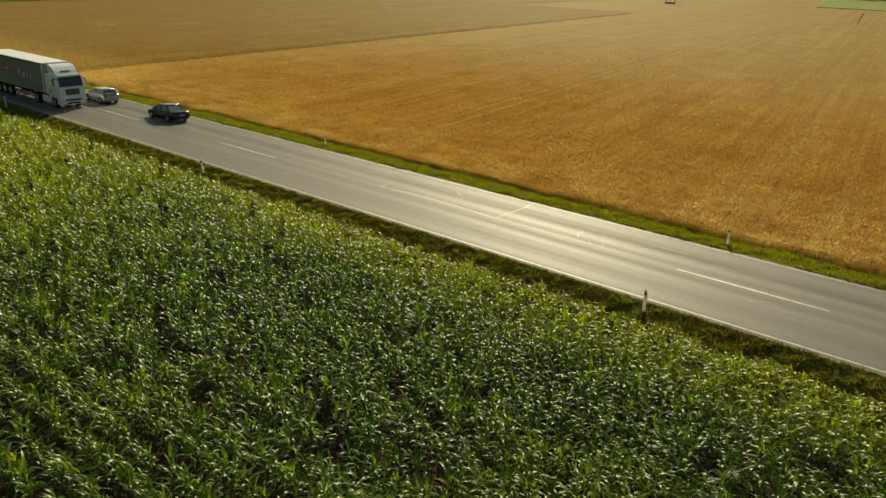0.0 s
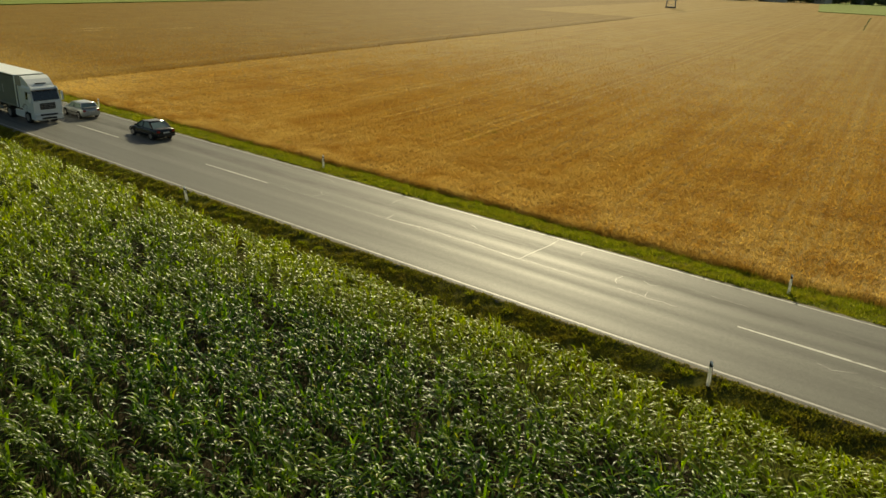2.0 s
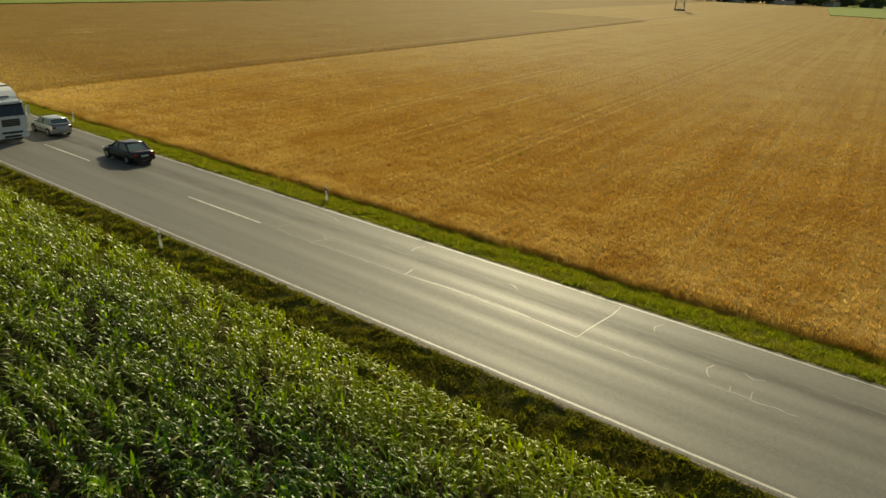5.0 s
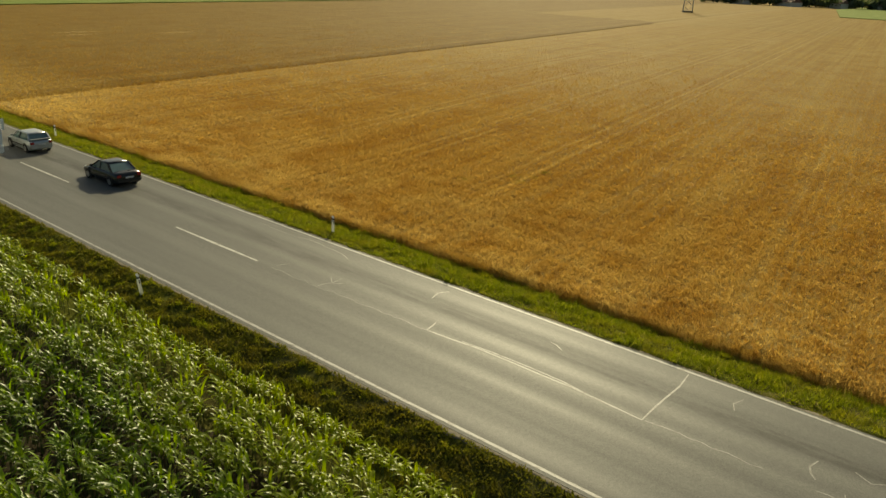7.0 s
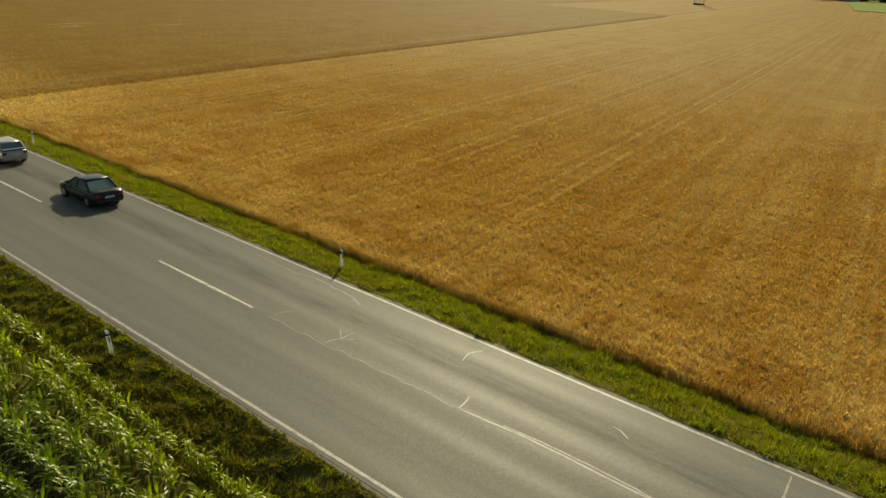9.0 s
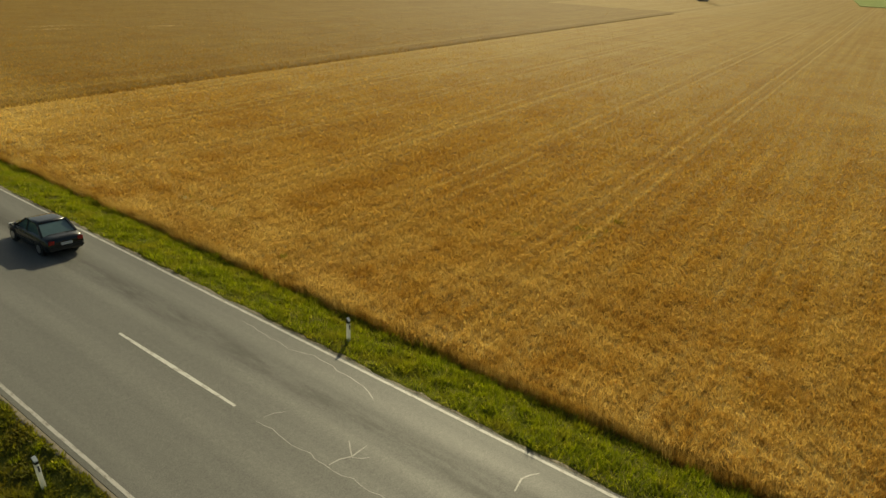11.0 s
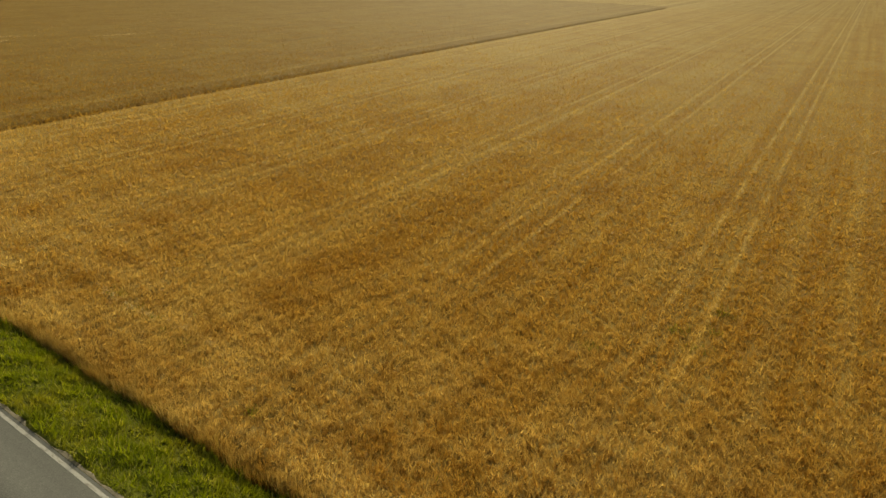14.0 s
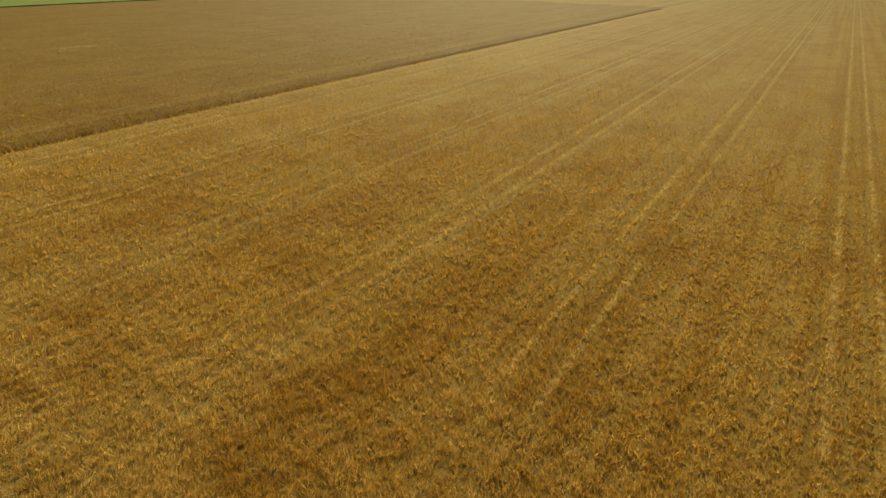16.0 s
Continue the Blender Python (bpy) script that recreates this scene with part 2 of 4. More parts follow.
def soil_material():
    m, t, p, _ = base("field_soil")
    a = noise_of(t, coords(t), 2.5, 7, 0.7)
    t.links.new(ramp(t, a, [(0.3, (0.022, 0.018, 0.010)), (0.7, (0.05, 0.040, 0.022))]), p.inputs["Base Color"])
    p.inputs["Roughness"].default_value = 0.95
    p.inputs["Specular IOR Level"].default_value = 0.04
    bump(t, a, 0.8, 0.08, p)
    return m


def meadow_material():
    m, t, p, _ = base("hazed_green_crop")
    a = noise_of(t, coords(t, (0.3, 1, 1), -FIELD_TURN), 0.3, 6, 0.7)
    # greens less saturated, with the far haze mixed into the colour
    t.links.new(ramp(t, a, [(0.3, (0.13, 0.17, 0.035)), (0.7, (0.20, 0.24, 0.06))]), p.inputs["Base Color"])
    p.inputs["Roughness"].default_value = 0.9
    p.inputs["Specular IOR Level"].default_value = 0.04
    bump(t, a, 0.6, 0.3, p)
    return m


def glass_material(name, colour):
    m, t, p, _ = base(name)
    f = noise_of(t, coords(t), 2.0, 2)
    t.links.new(ramp(t, f, [(0.3, tuple(c * 0.8 for c in colour)), (0.7, colour)]), p.inputs["Base Color"])
    p.inputs["Roughness"].default_value = 0.04
    p.inputs["Specular IOR Level"].default_value = 0.9
    return m


M_ROAD = asphalt_material()
M_LINE = worn_paint_material("white_road_paint", (0.32, 0.31, 0.28), 0.48)
M_DASH = worn_paint_material("worn_road_paint", (0.42, 0.415, 0.375), 0.47)
M_DUST = plain("roadside_dust", (0.20, 0.17, 0.12), 0.95, 0, 0.35, 6)
M_SEAL = worn_paint_material("pale_crack_filler", (0.26, 0.255, 0.228), 0.49)
M_GROUND = ground_material()
M_SOIL = soil_material()
M_MEADOW = meadow_material()
M_WHEAT = wheat_material("ripe_wheat", 0.87)
M_STEM = wheat_material("wheat_stems", 0.72, 0.5)
M_STRAW = plain("pale_straw", (0.55, 0.38, 0.12), 0.7, 0, 0.2, 5)
M_STUBBLE = canopy_material("dry_stubble", 0.64, 1.02)
M_CANOPY = canopy_material("wheat_canopy", 0.655)
M_CANOPY_BROWN = canopy_material("brown_wheat_canopy", 0.475, 0.95)
M_WHEAT_BROWN = wheat_material("brown_ripe_wheat", 0.64, 0.6, 0.94)
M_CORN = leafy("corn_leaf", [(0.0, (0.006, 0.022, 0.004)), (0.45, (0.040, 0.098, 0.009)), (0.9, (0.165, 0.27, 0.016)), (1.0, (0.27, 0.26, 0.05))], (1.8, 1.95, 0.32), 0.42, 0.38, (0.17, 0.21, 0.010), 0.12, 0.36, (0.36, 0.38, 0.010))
M_STALK = plain("corn_stalk", (0.10, 0.14, 0.04), 0.6)
M_GRASS = leafy("verge_grass", [(0.0, (0.10, 0.13, 0.016)), (0.6, (0.19, 0.23, 0.026)), (0.9, (0.27, 0.30, 0.042)), (1.0, (0.42, 0.38, 0.18))], (1.5, 1.4, 0.4), 0.45, 0.7, (0.25, 0.22, 0.05), 0.6, 0.12)
M_BANK = leafy("bank_weeds", [(0.0, (0.12, 0.128, 0.022)), (0.5, (0.16, 0.165, 0.028)), (0.92, (0.20, 0.185, 0.042)), (1.0, (0.26, 0.22, 0.10))], (1.4, 1.35, 0.5), 0.42, 0.8, (0.17, 0.130, 0.035), 0.8, 0.08)
# leaf greens paled and greyed to stand in for distance haze
M_TREE = leafy("hazed_tree_leaves", [(0.0, (0.09, 0.12, 0.07)), (1.0, (0.13, 0.16, 0.10))], (1.5, 1.5, 0.6), 0.4, 0.7)
M_BARK = plain("bark", (0.10, 0.075, 0.05), 0.9, 0, 0.4)
M_WHITE = plain("white_plastic", (0.78, 0.78, 0.74), 0.45, 0, 0.12, 6)
M_POST = leafy("milky_plastic", [(0.0, (0.78, 0.78, 0.74)), (1.0, (0.82, 0.82, 0.78))], (1.0, 1.0, 0.97), 0.5, 0.45)
M_BLACK = plain("black_plastic", (0.02, 0.02, 0.02), 0.5)
M_RED = plain("red_lens", (0.35, 0.015, 0.012), 0.2)
M_LAMP = plain("clear_lens", (0.7, 0.7, 0.68), 0.1)
M_TYRE = plain("tyre_rubber", (0.022, 0.021, 0.02), 0.85)
M_RIM = plain("wheel_metal", (0.45, 0.45, 0.45), 0.35, 0.8)
M_STEEL = plain("galvanised_steel", (0.30, 0.31, 0.31), 0.5, 0.7)
M_GLASS = glass_material("tinted_glass", (0.02, 0.03, 0.035))
M_TEAL = glass_material("sky_tinted_glass", (0.09, 0.15, 0.15))
M_PLATE = plain("blank_plate", (0.6, 0.6, 0.58), 0.5)
M_PLASTER = plain("house_plaster", (0.62, 0.58, 0.5), 0.9)
M_ROOFTILE = plain("roof_tiles", (0.22, 0.12, 0.09), 0.85, 0, 0.3, 1.0)
M_CURTAIN = plain("grey_green_tarpaulin", (0.15, 0.17, 0.145), 0.55, 0, 0.12, 0.8)
M_TRUCKWHITE = plain("white_truck_paint", (0.72, 0.75, 0.74), 0.3, 0, 0.08)
M_REDPRINT = plain("faded_red_print", (0.30, 0.07, 0.06), 0.6)
M_GREYPRINT = plain("pale_grey_print", (0.42, 0.43, 0.40), 0.6)


# ---- mesh helpers ----
def raw_mesh(name, verts, corners, starts, material, smooth=False):
    """A mesh straight from arrays: vertices, corner indices, and where each face starts."""
    me = bpy.data.meshes.new(name)
    verts = np.asarray(verts, dtype=np.float32).reshape(-1, 3)
    me.vertices.add(len(verts))
    me.vertices.foreach_set("co", verts.ravel())
    me.loops.add(len(corners))
    me.loops.foreach_set("vertex_index", np.asarray(corners, dtype=np.int32))
    me.polygons.add(len(starts))
    me.polygons.foreach_set("loop_start", np.asarray(starts, dtype=np.int32))
    me.update(calc_edges=True)
    me.polygons.foreach_set("use_smooth", np.full(len(starts), smooth, dtype=bool))
    me.materials.append(material)
    return me


def repeat_faces(count, stride, faces):
    """Corner and start arrays for `count` copies of a small face list."""
    flat = np.concatenate([np.array(f) for f in faces])
    sizes = np.array([len(f) for f in faces])
    corners = (flat[None, :] + (np.arange(count) * stride)[:, None]).ravel()
    starts = (np.concatenate([[0], np.cumsum(sizes)[:-1]])[None, :] + (np.arange(count) * sizes.sum())[:, None]).ravel()
    return corners, starts


def grid_mesh(name, P, material, smooth=True):
    """A mesh over an (n, m, 3) array of points."""
    n, m = P.shape[:2]
    i = (np.arange(n - 1)[:, None] * m + np.arange(m - 1)[None, :]).ravel()
    corners = np.stack([i, i + 1, i + m + 1, i + m], 1)
    return raw_mesh(name, P.reshape(-1, 3), corners.ravel(), np.arange(len(i)) * 4, material, smooth)


def part(name, bm, material, parent=None, label="", smooth=False):
    """Links a bmesh as one mesh object, under a thing or a part."""
    me = bpy.data.meshes.new(name)
    bmesh.ops.recalc_face_normals(bm, faces=bm.faces)
    bm.to_mesh(me)
    bm.free()
    if smooth:
        for f in me.polygons:
            f.use_smooth = True
    me.materials.append(material)
    ob = new(name, me)
    ob.parent = parent
    return tagged(ob, label)


def box(x0, y0, z0, x1, y1, z1, bevel=0.0, bm=None):
    bm = bm or bmesh.new()
    m = Matrix.LocRotScale(((x0 + x1) / 2, (y0 + y1) / 2, (z0 + z1) / 2), None, (abs(x1 - x0), abs(y1 - y0), abs(z1 - z0)))
    made = bmesh.ops.create_cube(bm, size=1, matrix=m)["verts"]
    if bevel:
        bmesh.ops.bevel(bm, geom=list({e for v in made for e in v.link_edges}), offset=bevel, segments=2, affect="EDGES")
    return bm


def bar(a, b, w, h=None, bm=None):
    """A square bar from a to b."""
    bm = bm or bmesh.new()
    a, b = Vector(a), Vector(b)
    q = (b - a).to_track_quat("Z", "Y")
    m = Matrix.LocRotScale((a + b) / 2, q, (w, h or w, (b - a).length))
    bmesh.ops.create_cube(bm, size=1, matrix=m)
    return bm


def disc(x, y, z, radius, width, segments=20, bm=None, inner=None):
    """A wheel-like cylinder with its axis along x."""
    bm = bm or bmesh.new()
    m = pose(x, y, z, 0, 90, 0)
    bmesh.ops.create_cone(bm, cap_ends=True, segments=segments, radius1=radius, radius2=inner or radius, depth=width, matrix=m)
    return bm


def loft(rings):
    """A closed skin through rings of equally many points."""
    bm = bmesh.new()
    rows = [[bm.verts.new(p) for p in ring] for ring in rings]
    k = len(rows[0])
    for a, b in zip(rows, rows[1:]):
        for i in range(k):
            bm.faces.new((a[i], a[(i + 1) % k], b[(i + 1) % k], b[i]))
    bm.faces.new(rows[0])
    bm.faces.new(list(reversed(rows[-1])))
    return bm


def thing(name, m, label, category, group=""):
    ob = new(name)
    ob.matrix_basis = m
    ob.empty_display_size = 0.3
    return tagged(ob, label, category, group)


rng = np.random.default_rng(7)

# ---- the lie of the land ----
ROAD_L, ROAD_R = 32.36, 41.56          # the road's edges
WHEAT_X = 44.75                        # where the wheat begins
PROFILE_X = [-4000, 20, 27.8, 29.0, 30.0, 30.6, 31.2, 31.7, 32.1, 32.33, 32.6, 41.4, 41.59, 41.9, 42.7, 43.6, 44.5, 45.4, 60, 4000]
PROFILE_Z = [-1.35, -1.35, -1.30, -1.08, -0.78, -0.60, -0.36, -0.17, -0.02, -0.004, -0.3, -0.3, -0.004, -0.015, -0.10, -0.22, -0.47, -0.60, -0.65, -0.65]


def land(x, y):
    z = np.interp(x, PROFILE_X, PROFILE_Z)
    wave = 0.04 * np.sin(x * 2.1 + y * 0.7) * np.sin(y * 1.3 - x * 0.4)
    wave = wave + 0.05 * np.sin(x * 4.3 + 1.3 * np.sin(y * 1.1)) * np.sin(y * 3.1 + 1.2 * np.sin(x * 2.0))
    return z + np.where((x > ROAD_L - 0.3) & (x < ROAD_R + 0.3), 0.0, wave)


S, C = math.sin(radians(FIELD_TURN)), math.cos(radians(FIELD_TURN))


def across(x, y):
    """The distance across the drill rows."""
    return y * C - x * S


gx = np.unique(np.concatenate([[32.1, 32.2, 32.33, 32.6, 41.4, 41.59, 41.75, 41.9], [-4000, -1500, -500, -150, -50, -10], np.arange(5, 27, 2), np.arange(27.5, 46, 0.25), np.arange(47, 70, 3), [80, 120, 250, 600, 1500, 4000]]))
gy = np.concatenate([[-4000, -1500, -500, -150, -60], np.arange(-30, 130, 0.4), [140, 170, 250, 500, 1500, 4000]])
GX, GY = np.meshgrid(gx, gy, indexing="ij")
ground = tagged(new("ground", grid_mesh("ground", np.stack([GX, GY, land(GX, GY)], -1), M_GROUND)), "grassy brown soil of the verges and fields", "ground", kind="structure")

# ---- the road ----
ry = np.concatenate([np.arange(-900, -20, 40), np.arange(-20, 130, 2), np.arange(130, 1800, 40)])
rx = np.array([ROAD_L - 0.05, ROAD_L, 33.5, 35.5, 37.0, 38.5, 40.5, ROAD_R, ROAD_R + 0.05])
rz = np.array([-0.3, 0.0, 0.01, 0.02, 0.025, 0.02, 0.01, 0.0, -0.3])
RX, RY = np.meshgrid(rx, ry, indexing="ij")
road = tagged(new("road", grid_mesh("road", np.stack([RX, RY, np.repeat(rz[:, None], len(ry), 1)], -1), M_ROAD, False)), "worn grey asphalt two-lane country road with faint wheel tracks", "road", kind="structure")


def road_z(x):
    return float(np.interp(x, rx[1:-1], rz[1:-1]))


def ribbon(name, pts, width, material, label="", lift=0.004):
    """A thin strip laid on the road along a line."""
    bm = bmesh.new()
    rows = []
    for i, (x, y) in enumerate(pts):
        a, b = Vector(pts[max(i - 1, 0)]), Vector(pts[min(i + 1, len(pts) - 1)])
        d = (b - a).normalized()
        side = Vector((-d.y, d.x)) * width / 2 * (0.6 if i in (0, len(pts) - 1) else 1)
        rows.append([bm.verts.new((x + s * side.x, y + s * side.y, road_z(x + s * side.x) + lift)) for s in (-1, 1)])
    for (a, b), (c, d) in zip(rows, rows[1:]):
        bm.faces.new((a, b, d, c))
    ext = bmesh.ops.extrude_face_region(bm, geom=list(bm.faces))
    bmesh.ops.translate(bm, verts=[v for v in ext["geom"] if isinstance(v, bmesh.types.BMVert)], vec=(0, 0, -0.006))
    return part(name, bm, material, road, label)


def shoulder(x0, x1, label):
    """A ragged strip of dust and grit beside the asphalt."""
    ys = np.concatenate([np.arange(-200, -20, 4.0), np.arange(-20, 125, 0.3), np.arange(125, 400, 4.0)])
    far = x1 + 0.07 * (np.sin(ys * 1.7) * np.sin(ys * 0.43) + np.sin(ys * 4.9) * 0.5 + rng.normal(0, 0.35, len(ys)))
    xs = np.stack([np.full(len(ys), x0), (x0 + far) / 2, far, far + (x1 - x0) * 0.1], 0)
    zs = np.stack([np.full(len(ys), v) for v in (0.001, 0.002, -0.006, -0.08)], 0)
    me = grid_mesh("shoulder", np.stack([xs, np.repeat(ys[None, :], 4, 0), zs], -1), M_DUST)
    tagged(new("shoulder", me), label, "road shoulder", kind="structure")


shoulder(ROAD_L - 0.02, ROAD_L - 0.2, "dusty tan grit along the asphalt edge above the ditch")
shoulder(ROAD_R + 0.01, ROAD_R + 0.09, "dusty tan grit along the asphalt edge beside the grass")


def crooked(a, b, wobble, step=0.35):
    """A wandering line from a to b."""
    a, b = Vector(a), Vector(b)
    n = max(2, int((b - a).length / step))
    d = (b - a).normalized()
    side = Vector((-d.y, d.x))
    return [tuple(a.lerp(b, i / n) + side * (random.uniform(-wobble, wobble) if 0 < i < n else 0)) for i in range(n + 1)]


for x in (32.58, 41.39):
    ribbon("edge_line", [(x, y) for y in (-900, -100, -20, 20, 60, 100, 140, 400, 1700)], 0.12, M_LINE, "solid white painted edge line")
for k in range(-4, 20):
    y0 = 49.15 + 19.4 * k
    if k != -1:
        ribbon("lane_dash", [(37.02, y0), (37.02, y0 + 3.5), (37.02, y0 + 7.15)], 0.17, M_DASH)

# filled cracks and surveyor's marks on the far lane
for line, w in (
        ([(37.11, 28.8), (38.0, 28.83), (38.96, 28.83), (40.07, 28.8), (41.2, 28.93)], 0.09),
        ([(37.08, 28.8), (37.2, 30.4), (37.29, 31.4), (37.28, 32.8), (37.31, 34.3), (37.3, 35.9), (37.18, 37.2), (37.12, 38.2)], 0.12),
        ([(37.22, 30.6), (37.42, 32.0), (37.46, 33.6), (37.44, 35.2), (37.34, 36.6)], 0.08),
        (crooked((37.12, 38.2), (36.95, 48.0), 0.10), 0.035),
        (crooked((37.12, 28.7), (37.18, 24.9), 0.08), 0.045),
        (crooked((37.16, 23.4), (37.12, 20.2), 0.08), 0.05),
        ([(37.02, 44.75), (37.4, 44.72), (37.74, 44.56), (38.4, 44.62)], 0.06),
        ([(37.74, 44.56), (37.95, 44.85), (38.21, 45.17)], 0.06),
        ([(37.7, 44.53), (37.85, 44.3), (38.05, 44.15)], 0.05),
        ([(37.1, 38.26), (37.6, 38.34), (37.96, 38.47)], 0.10),
        ([(39.7, 40.2), (40.28, 40.37), (40.55, 40.3), (40.84, 40.13)], 0.08),
        ([(39.8, 34.05), (39.74, 33.74), (39.5, 33.36)], 0.08),
        ([(40.81, 26.76), (40.29, 26.93), (39.87, 26.74)], 0.06),
        ([(38.76, 23.75), (38.3, 23.86), (37.95, 23.75), (37.7, 23.55)], 0.08),
        ([(38.95, 22.75), (38.65, 22.25), (38.9, 21.9)], 0.06),
        ([(37.2, 21.86), (37.74, 21.98)], 0.07),
        ([(37.18, 22.6), (37.55, 22.7)], 0.06),
        ([(37.25, 48.0), (37.6, 47.95), (37.9, 47.75)], 0.04),
        ([(39.48, 19.6), (39.44, 17.8)], 0.05),
        (crooked((40.85, 54.0), (40.6, 50.9), 0.06), 0.03),
        (crooked((40.6, 50.9), (40.95, 49.9), 0.04), 0.035),
        (crooked((40.95, 49.9), (40.68, 47.1), 0.07), 0.05),
        ([(40.68, 47.1), (40.55, 46.7), (40.34, 46.3)], 0.06),
        ([(36.1, 12.6), (35.7, 13.4), (35.9, 14.0)], 0.08),
        (crooked((36.0, 9.0), (35.5, 12.0), 0.1), 0.04)):
    ribbon("crack_seal", line, w * 0.75, M_SEAL)
# ---- leaves, ears and blades ----
LEAF_FACES = [(k + a, k + a + 1, k + a + 4, k + a + 3) for k in (0, 3, 6) for a in (0, 1)] + [(9, 10, 12), (10, 11, 12)]


def folded_leaves(base_pts, azimuth, length, width, rise, hang, stations):
    """Leaves that rise steeply, arch over evenly and hang: left edge, midrib and right edge at each station, and a tip."""
    n = len(base_pts)
    d = np.stack([np.cos(azimuth), np.sin(azimuth)], 1)
    tilt = rng.normal(0, 0.30, n)
    wid = np.interp(stations, [0, 0.25, 0.6, 0.85, 1], [0.55, 1.0, 0.9, 0.5, 0.0])
    out = []
    reach, lift, last = np.zeros(n), np.zeros(n), 0.0
    for s, w in zip(stations, wid):
        steps = 3 if s > last else 0
        for k in range(steps):
            at = last + (s - last) * (k + 0.5) / steps
            angle = rise + (hang - rise) * at
            reach = reach + length * np.cos(angle) * (s - last) / steps
            lift = lift + length * np.sin(angle) * (s - last) / steps
        last = s
        c = base_pts + np.stack([d[:, 0] * reach, d[:, 1] * reach, lift], 1)
        if s == 1:
            out.append(c)
            continue
        half = width * w / 2
        edge = np.stack([-d[:, 1] * half, d[:, 0] * half, tilt * half], 1)
        raised = np.stack([np.zeros(n), np.zeros(n), half * 0.22], 1)
        out += [c - edge + raised, c, c + edge + raised]
    return np.stack(out, 1)


def corn_plants(x, y, leaves, tall=1.0, stations=(0.0, 0.25, 0.5, 0.77, 1.0), broad=1.0):
    n = len(x)
    z = land(x, y)
    row = np.round((x - 29.95) / 1.02)
    uneven = 0.16 * np.sin(y * 2.9 + row * 2.4) * np.sin(y * 1.13 + row * 4.1) + 0.16 * np.sin(y * 0.83 + x * 1.9 + np.sin(x * 0.7)) * np.sin(x * 1.1 - y * 0.47)
    vigour = np.clip(rng.normal(1.0, 0.12, n) + uneven, 0.5, 1.4) * np.where(x > 29.5, 0.55, np.where(x > 28.5, 0.88, 1.0))
    h = 1.45 * tall * vigour
    az = math.pi / 2 + rng.normal(0, 0.8, n)
    parts = []
    for k in range(leaves):
        f = (k + 1) / leaves
        at = np.stack([x, y, z + h * (0.34 + 0.58 * f)], 1)
        a = az + math.pi * (k % 2) + rng.normal(0, 0.32, n)
        crown = max(0.0, (f - 0.45) / 0.55)
        ln = rng.normal(0.60, 0.10, n) * (1.0 - 0.25 * crown) * (0.4 + 0.6 * vigour)
        rise = radians(60) + radians(16) * crown + rng.normal(0, 0.15, n)
        hang = radians(-38) + radians(30) * crown + rng.normal(0, 0.42, n)
        parts.append(folded_leaves(at, a, ln, rng.normal(0.080, 0.013, n) * broad, rise, hang, stations))
    return np.concatenate(parts, 0)


def stand_of_corn():
    near, far = [], []
    for row in np.arange(29.95 - 51 * 1.02, 30.3, 1.02):
        ys = np.arange(-14.0, 130.0, 0.135)
        ys = ys + rng.normal(0, 0.05, len(ys))
        xs = np.full(len(ys), row) + rng.normal(0, 0.03, len(ys))
        # where the camera's view can reach at close quarters
        seen = (xs > (ys - 4) / 2.75 - 2.5) & (xs > -2) & (ys > 1.0 + 0.15 * xs) & (ys < 100)
        gaps = np.sin(xs * 2.1 + 1.3 + 1.4 * np.sin(ys * 0.6)) * np.sin(ys * 1.27 + xs * 0.5 + 1.2 * np.sin(xs * 0.45)) > 0.80
        keep = ~gaps & (rng.random(len(ys)) > 0.10)
        near.append(np.stack([xs, ys], 1)[seen & keep])
        far.append(np.stack([xs, ys], 1)[~seen & keep & (rng.random(len(ys)) < 0.24)])
    return np.concatenate(near), np.concatenate(far)


near, far = stand_of_corn()
V = corn_plants(near[:, 0], near[:, 1], 7)
cs = repeat_faces(len(V), 13, LEAF_FACES)
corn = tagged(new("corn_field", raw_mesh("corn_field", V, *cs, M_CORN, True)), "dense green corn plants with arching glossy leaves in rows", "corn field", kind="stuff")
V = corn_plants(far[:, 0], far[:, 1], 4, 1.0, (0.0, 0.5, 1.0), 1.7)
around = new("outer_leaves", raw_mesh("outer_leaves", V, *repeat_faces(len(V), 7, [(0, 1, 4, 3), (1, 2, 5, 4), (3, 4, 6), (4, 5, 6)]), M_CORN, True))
around.parent = corn
tagged(around, "arching corn leaves of the outer rows", kind="stuff")
P = np.concatenate([near, far])
pz = land(P[:, 0], P[:, 1])
V = np.stack([np.stack([P[:, 0] + dx, P[:, 1] + dy, pz + dz], 1) for dx, dy, dz in ((-0.016, 0, -0.05), (0.016, -0.01, -0.05), (0, 0.016, -0.05), (0, 0, 1.35))], 1)
stalks = new("stalks", raw_mesh("stalks", V, *repeat_faces(len(V), 4, [(0, 1, 3), (1, 2, 3), (2, 0, 3)]), M_STALK))
stalks.parent = corn
tagged(stalks, "thin green corn stalks", kind="stuff")


def blade_field(name, x, y, z, length, width, lean, material, az=None):
    """Thin upright pointed blades, a narrow triangle each, leaning every way."""
    n = len(x)
    az = rng.uniform(0, math.tau, n) if az is None else az
    turn = az + rng.normal(math.pi / 2, 0.7, n)
    side = np.stack([np.cos(turn), np.sin(turn)], 1) * (width / 2)[:, None]
    V = np.empty((n, 3, 3), np.float32)
    V[:, 0, :2] = np.stack([x, y], 1) - side
    V[:, 1, :2] = np.stack([x, y], 1) + side
    V[:, 0, 2] = V[:, 1, 2] = z
    V[:, 2] = np.stack([x + np.cos(az) * lean, y + np.sin(az) * lean, z + length], 1)
    return raw_mesh(name, V, np.arange(n * 3), np.arange(n) * 3, material)


